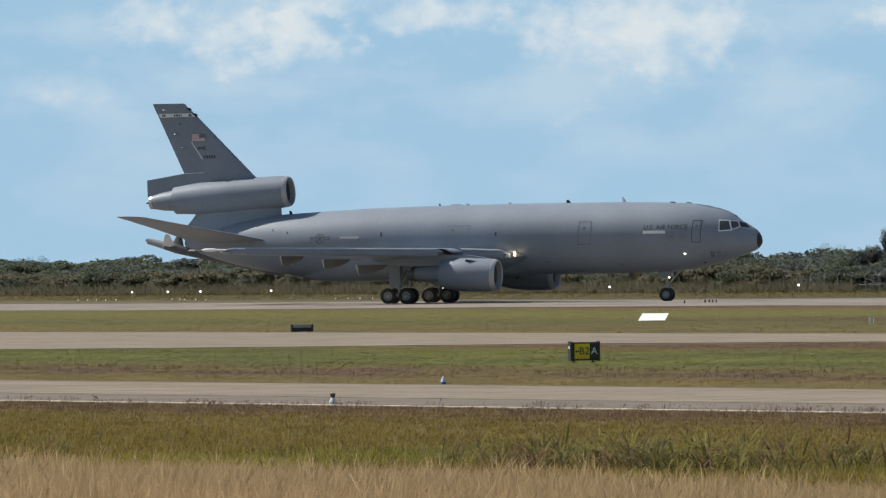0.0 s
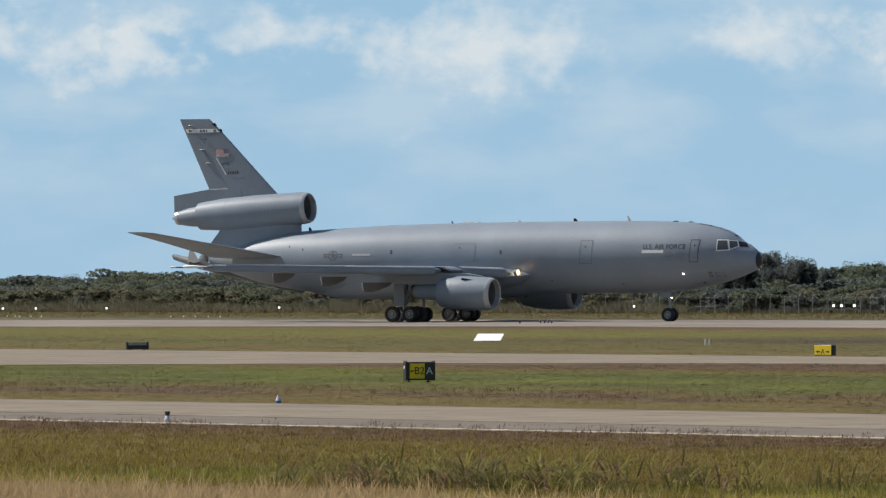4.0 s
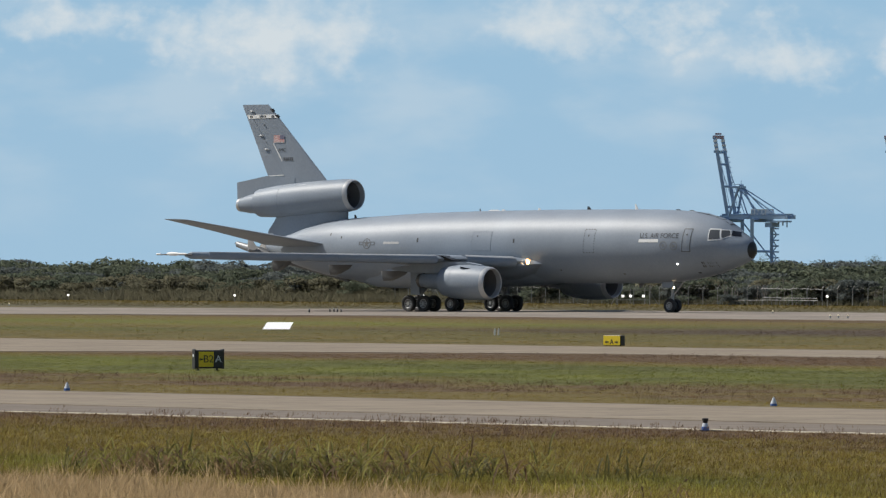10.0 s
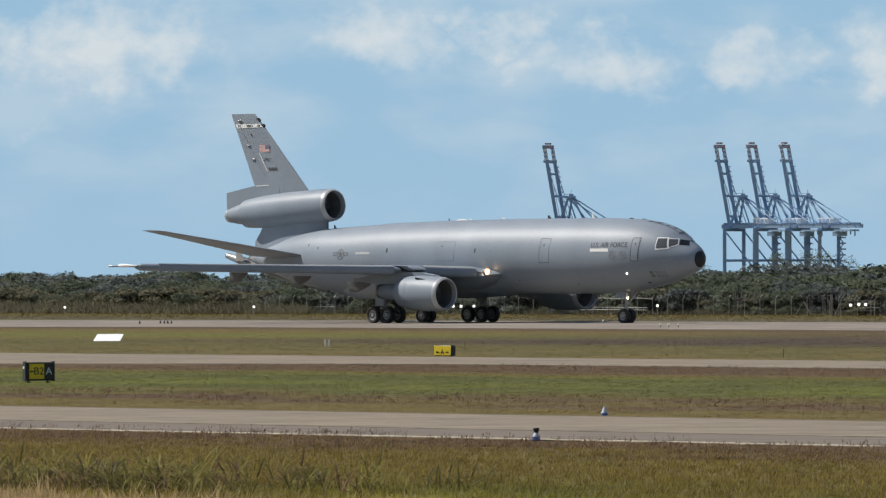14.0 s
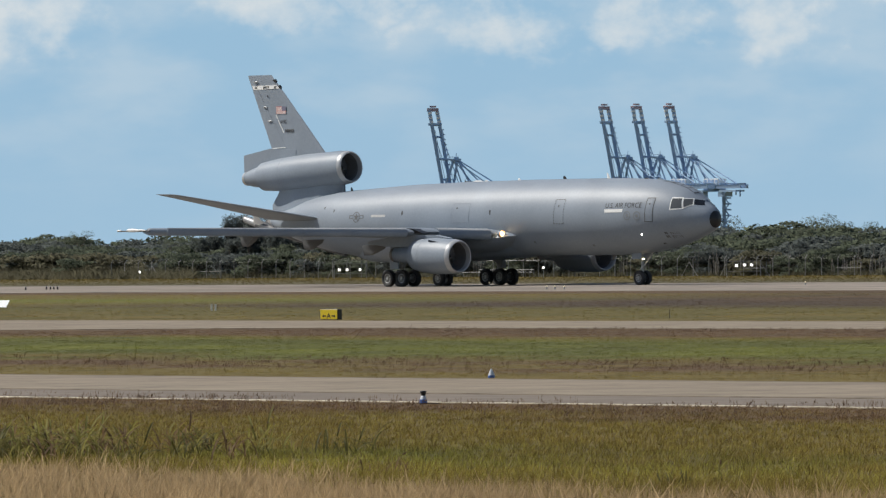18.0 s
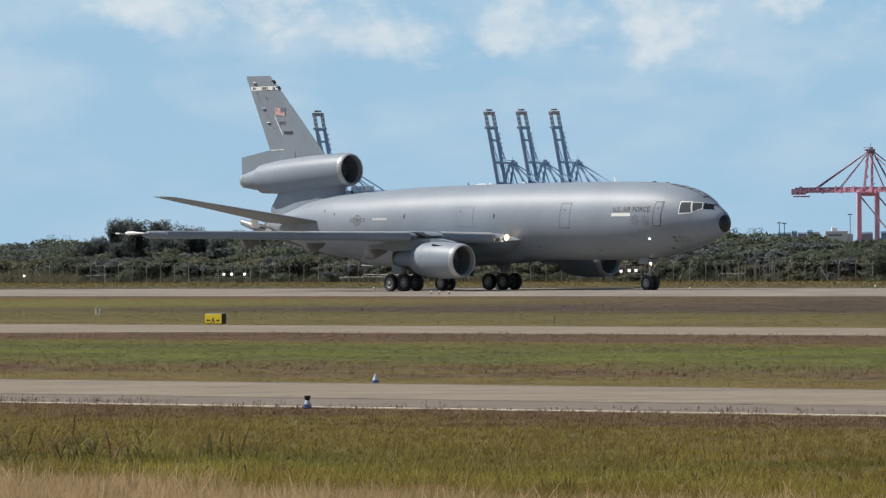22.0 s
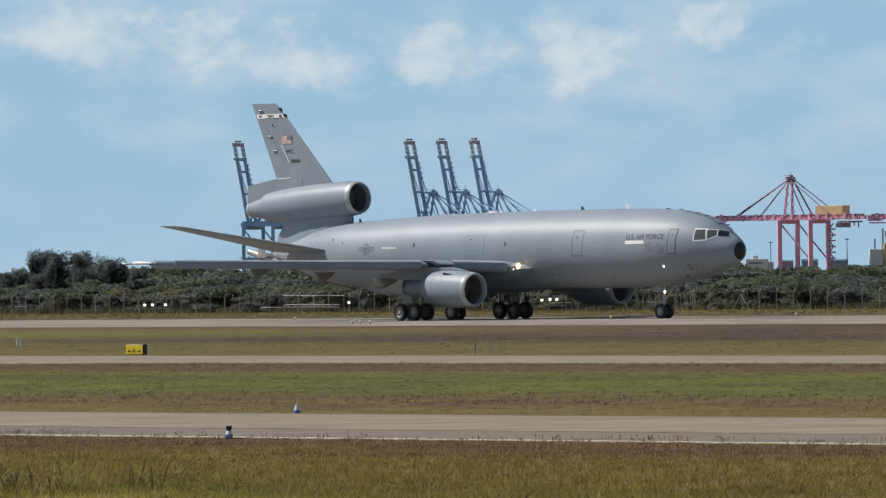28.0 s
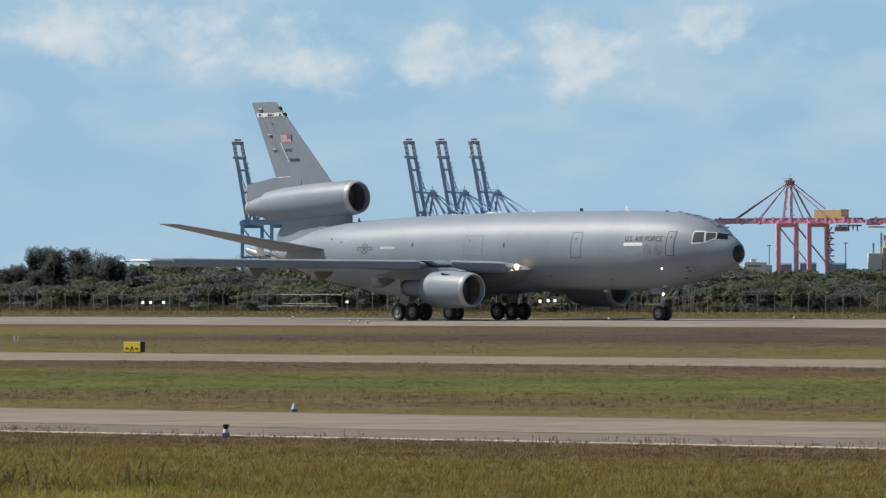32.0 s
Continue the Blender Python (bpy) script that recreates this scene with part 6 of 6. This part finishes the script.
grass("dry_grass", 60, 90, 20, 8, near_height, 0.010, 0.6, "tall dry straw-coloured grass with pale stems", 11, paint=BLADES_DRY, jitter=0.5, straw=1)
grass("straw_stems", 70, 91, 3.6, 3, lambda c: np.full_like(c, 0.42), 0.016, 0.55, "scattered pale bent straw stems", 17, paint=BLADES_DRY, jitter=0.3, straw=1)
grass("rough_grass", 81, 127.85, 17, 8, near_height, 0.011, 0.55, "rough olive and brown grass beside the taxiway", 12, paint=ROUGH, jitter=0.35, straw=-1)
grass("verge_grass", 149.8, 231, 9, 6, lambda c: np.interp(c, [150, 158, 200, 225, 231], [0.026, 0.032, 0.034, 0.032, 0.022]), 0.011, 0.5, "green and brown grass between two taxiways", 13, 190)
grass("infield_grass", 251.5, 384, 2.2, 5, lambda c: np.interp(c, [252, 260, 340, 380, 384], [0.016, 0.018, 0.014, 0.014, 0.012]), 0.03, 0.5, "olive infield grass before the runway", 14, 330)
grass("outfield_grass", 444.5, 516, 1.0, 5, lambda c: np.interp(c, [445, 460, 510], [0.05, 0.07, 0.12]), 0.04, 0.4, "rough grass between the runway and the fence", 15, 560)


SEED = leaf_shader("dark_seed_heads", (0.091, 0.061, 0.046), (0.190, 0.128, 0.085), 0.5)
grass("seed_grass", 118, 127.6, 2.8, 5, lambda c: np.full_like(c, 0.15), 0.006, 0.35, "dark feathery seed heads along the taxiway edge", 18, patchy=0.1, paint=SEED, jitter=0.3, head=0.055)
grass("seed_grass", 93, 119, 0.8, 6, lambda c: np.full_like(c, 0.19), 0.010, 0.45, "loose tufts of taller brown grass", 19, patchy=0.4, paint=ROUGH, jitter=0.3)
grass("seed_grass", 160, 174, 1.3, 5, lambda c: np.full_like(c, 0.085), 0.010, 0.35, "brown seed heads in the verge beyond the taxiway", 24, near=200, patchy=-0.3, paint=SEED, jitter=0.3, head=0.05)
grass("seed_grass", 222, 230.9, 1.6, 5, lambda c: np.full_like(c, 0.085), 0.011, 0.35, "brown seed heads along the link taxiway", 25, near=280, patchy=-0.6, paint=SEED, jitter=0.3, head=0.04)
grass("infield_tufts", 252, 318, 0.9, 7, lambda c: np.full_like(c, 0.055), 0.022, 0.45, "uneven olive tufts in the infield", 27, near=330, patchy=0.35, jitter=0.3, paint=ROUGH)
grass("infield_tufts", 318, 383, 0.5, 6, lambda c: np.full_like(c, 0.05), 0.026, 0.45, "uneven brown tufts near the runway", 28, near=400, patchy=0.5, jitter=0.3, paint=ROUGH)
grass("verge_tufts", 174, 224, 1.1, 7, lambda c: np.full_like(c, 0.055), 0.016, 0.45, "uneven green tufts in the verge", 29, near=215, patchy=0.5, jitter=0.3, paint=ROUGH)
grass("verge_tufts", 151, 163, 2.0, 7, lambda c: np.full_like(c, 0.06), 0.012, 0.45, "uneven olive tufts beside the taxiway", 30, near=185, patchy=0.2, jitter=0.3, paint=ROUGH)
grass("reeds", 516.5, 524, 7.0, 6, lambda c: np.interp(c, [516, 518, 524], [0.3, 0.6, 1.0]), 0.06, 0.3, "dry olive-brown reeds and grass at the fence", 20, near=560, paint=REED)
grass("tall_reeds", 513, 521, 6.0, 6, lambda c: np.interp(c, [513, 515, 521], [0.35, 0.8, 1.7]), 0.09, 0.55, "tall pale olive-brown reeds before the scrub", 26, near=620, paint=REED_PALE, east=-3.2)


def weed_leaf(size, bend):
    """One narrow leaf that arches over, with a crease along its middle."""
    v, f = [], []
    for q in range(6):
        s = q / 5
        x, z = size * bend * s ** 1.4, size * (s - 0.5 * bend * s ** 2.4)
        half = 0.015 * (1 - s) ** 0.6 * (0.6 + 1.6 * s) + 0.0015
        v += [(x, -half, z), (x, 0, z - half * 0.4), (x, half, z)]
    for q in range(5):
        f += [(3 * q, 3 * q + 1, 3 * q + 4, 3 * q + 3), (3 * q + 1, 3 * q + 2, 3 * q + 5, 3 * q + 4)]
    return v, f


def plume(rnd, size):
    """A ragged spindle-shaped seed head, its outline notched all round."""
    rings = []
    for q in range(9):
        r = size * 0.17 * math.sin(math.pi * (0.06 + 0.9 * q / 8)) ** 0.7
        rings.append([(r * k * math.cos(w), r * k * math.sin(w), size * (q / 8 + 0.05 * (k - 1))) for w, k in ((math.tau * j / 6 + 0.4 * q, rnd.uniform(0.35, 1.5)) for j in range(6))])
    return loft(rings)


WEED = leaf_shader("weed_leaves", (0.115, 0.108, 0.034), (0.34, 0.305, 0.090), 0.45)
WEED_DARK = leaf_shader("dark_weed_leaves", (0.072, 0.070, 0.028), (0.19, 0.168, 0.060), 0.4)
WEED_DRY = leaf_shader("withered_weed_leaves", (0.129, 0.080, 0.042), (0.258, 0.179, 0.095))
PLUME = leaf_shader("rusty_seed_plumes", (0.120, 0.076, 0.050), (0.230, 0.150, 0.095), 0.4)
g = np.random.default_rng(21)
stock = {}
for key, geo, paint in [("leaf_%s_%d" % (p.name, k), weed_leaf(0.27 + 0.07 * k, 1.15 - 0.13 * k), p) for p in (WEED, WEED_DRY, WEED_DARK) for k in range(5)] + \
        [("plume_%d" % k, plume(g, 0.05 + 0.015 * k), PLUME) for k in range(4)] + \
        [("stem_%s" % p.name, rod((0, 0, -0.03), (0.02, 0, 1.0), 0.006, 0.003, 4), p) for p in (WEED_DRY, WEED_DARK)]:
    o = part("leaf", geo, paint, None, smooth=0)
    stock[key] = o.data
    bpy.data.objects.remove(o)


def weed_piece(name, data, parent, m, size=(1, 1, 1)):
    o = new(name, data)
    o.parent, o.matrix_basis = parent, m
    o.scale = size


for i in range(130):
    if i < 88:
        along, across = g.normal(-117.5, 3.0), 90.5 + 7 * g.uniform() ** 1.5
    else:
        along, across = -142 + 108 * g.uniform(), 86.5 + 9 * g.uniform()
    dry = i % 4 == 2
    ob = empty("withered_weed" if dry else "weed", Matrix.Translation(at_field(along, across)), "brown withered weed clump in the rough grass" if dry else "leafy green weed clump with rusty seed heads", "plant", "weeds")
    leaf, big = WEED_DRY if dry else WEED_DARK if i % 3 == 0 else WEED, 1.18 if i < 88 else 0.75
    for _ in range(int(g.integers(1, 4)) if i < 88 else 1):
        h, tip, way = big * g.uniform(0.26, 0.5), g.uniform(4, 24), g.uniform(0, 360)
        foot = pose(g.normal(0, 0.2), g.normal(0, 0.2), -0.02, 0, 0, way) @ pose(0, 0, 0, 0, tip, 0)
        weed_piece("stem", stock["stem_" + (WEED_DRY if dry else WEED_DARK).name], ob, foot, (1, 1, h))
        for k in range(5):
            weed_piece("leaf", stock["leaf_%s_%d" % (leaf.name, int(g.integers(0, 5)))], ob, foot @ pose(0.02 * k / 4, 0, h * (0.1 + 0.17 * k), 0, g.uniform(-5, 25), way + 137.5 * k + g.uniform(-30, 30)), (big, big, big))
        if g.uniform() < 0.4:
            weed_piece("plume", stock["plume_%d" % int(g.integers(0, 4))], ob, foot @ pose(0.02, 0, h * 0.96, 0, g.uniform(0, 40), 0))
    for _ in range(int(g.integers(5, 11))):
        weed_piece("leaf", stock["leaf_%s_%d" % (leaf.name, int(g.integers(2, 5)))], ob, pose(g.normal(0, 0.2), g.normal(0, 0.18), -0.02, 0, g.uniform(-14, 14), g.uniform(0, 360)), (big, big, big))


def taxi_rows():
    """Seconds, main gear place, heading in degrees to the right of +X, and metres rolled."""
    return [
        (0, -74.80, 681.15, 12.65, 0.00),
        (0.5, -72.77, 680.67, 13.66, 2.08),
        (1, -70.77, 680.17, 14.68, 4.15),
        (1.5, -68.79, 679.64, 15.74, 6.20),
        (2, -66.83, 679.08, 16.83, 8.24),
        (2.5, -64.89, 678.48, 17.95, 10.26),
        (3, -62.98, 677.86, 19.10, 12.28),
        (3.5, -61.08, 677.20, 20.26, 14.28),
        (4, -59.21, 676.50, 21.44, 16.28),
        (4.5, -57.36, 675.76, 22.63, 18.27),
        (5, -55.53, 674.98, 23.83, 20.26),
        (5.5, -53.72, 674.16, 25.04, 22.25),
        (6, -51.93, 673.29, 26.24, 24.24),
        (6.5, -50.16, 672.39, 27.46, 26.23),
        (7, -48.41, 671.45, 28.70, 28.21),
        (7.5, -46.68, 670.49, 29.94, 30.19),
        (8, -44.96, 669.48, 31.19, 32.19),
        (8.5, -43.24, 668.42, 32.43, 34.21),
        (9, -41.53, 667.30, 33.64, 36.25),
        (9.5, -39.83, 666.14, 34.88, 38.30),
        (10, -38.17, 664.95, 36.15, 40.35),
        (10.5, -36.54, 663.74, 37.41, 42.38),
        (11, -34.97, 662.52, 38.61, 44.37),
        (11.5, -33.43, 661.29, 39.72, 46.33),
        (12, -31.94, 660.06, 40.73, 48.27),
        (12.5, -30.46, 658.81, 41.62, 50.21),
        (13, -29.00, 657.54, 42.37, 52.14),
        (13.5, -27.55, 656.24, 42.99, 54.09),
        (14, -26.11, 654.89, 43.50, 56.06),
        (14.5, -24.69, 653.53, 43.93, 58.03),
        (15, -23.29, 652.15, 44.28, 60.00),
        (15.5, -21.91, 650.78, 44.58, 61.94),
        (16, -20.55, 649.42, 44.83, 63.87),
        (16.5, -19.19, 648.08, 45.06, 65.77),
        (17, -17.85, 646.77, 45.29, 67.65),
        (17.5, -16.51, 645.48, 45.49, 69.51),
        (18, -15.18, 644.21, 45.66, 71.35),
        (18.5, -13.86, 642.94, 45.81, 73.18),
        (19, -12.57, 641.67, 45.92, 74.99),
        (19.5, -11.30, 640.40, 46.00, 76.78),
        (20, -10.08, 639.16, 46.02, 78.53),
        (20.5, -8.89, 637.94, 46.01, 80.23),
        (21, -7.75, 636.76, 45.99, 81.87),
        (21.5, -6.66, 635.61, 45.98, 83.46),
        (22, -5.62, 634.51, 45.99, 84.97),
        (22.5, -4.65, 633.46, 46.03, 86.40),
        (23, -3.74, 632.48, 46.10, 87.73),
        (23.5, -2.91, 631.57, 46.21, 88.97),
        (24, -2.16, 630.72, 46.33, 90.10),
        (24.5, -1.49, 629.97, 46.41, 91.11),
        (25, -0.88, 629.33, 46.45, 91.99),
        (25.5, -0.26, 628.72, 46.44, 92.86),
        (26, 0.29, 628.19, 46.39, 93.63),
        (26.5, 0.76, 627.75, 46.35, 94.27),
        (27, 1.12, 627.41, 46.31, 94.77),
        (27.5, 1.35, 627.19, 46.29, 95.09),
        (28, 1.44, 627.11, 46.29, 95.20),
        (28.5, 1.44, 627.11, 46.29, 95.20),
        (29, 1.44, 627.11, 46.29, 95.20),
        (29.5, 1.44, 627.11, 46.29, 95.20),
        (30, 1.44, 627.11, 46.29, 95.20),
        (30.5, 1.44, 627.11, 46.29, 95.20),
        (31, 1.44, 627.11, 46.29, 95.20),
        (31.5, 1.44, 627.11, 46.29, 95.20),
        (32, 1.44, 627.11, 46.29, 95.20),
    ]


def motions():
    rows = taxi_rows()
    walk(plane, [(t, pose(x, y, 0, 0, 0, -h)) for t, x, y, h, s in rows])
    fine = []
    for (t0, *_, s0), (t1, *_, s1) in zip(rows, rows[1:]):
        fine += [(t0 + (t1 - t0) * k / 5, s0 + (s1 - s0) * k / 5) for k in range(5)]
    fine.append((rows[-1][0], rows[-1][4]))
    for wh, r, at in WHEELS:
        walk(wh, [(t, pose(*at, 0, math.degrees(s / r), 0)) for t, s in fine])


motions()
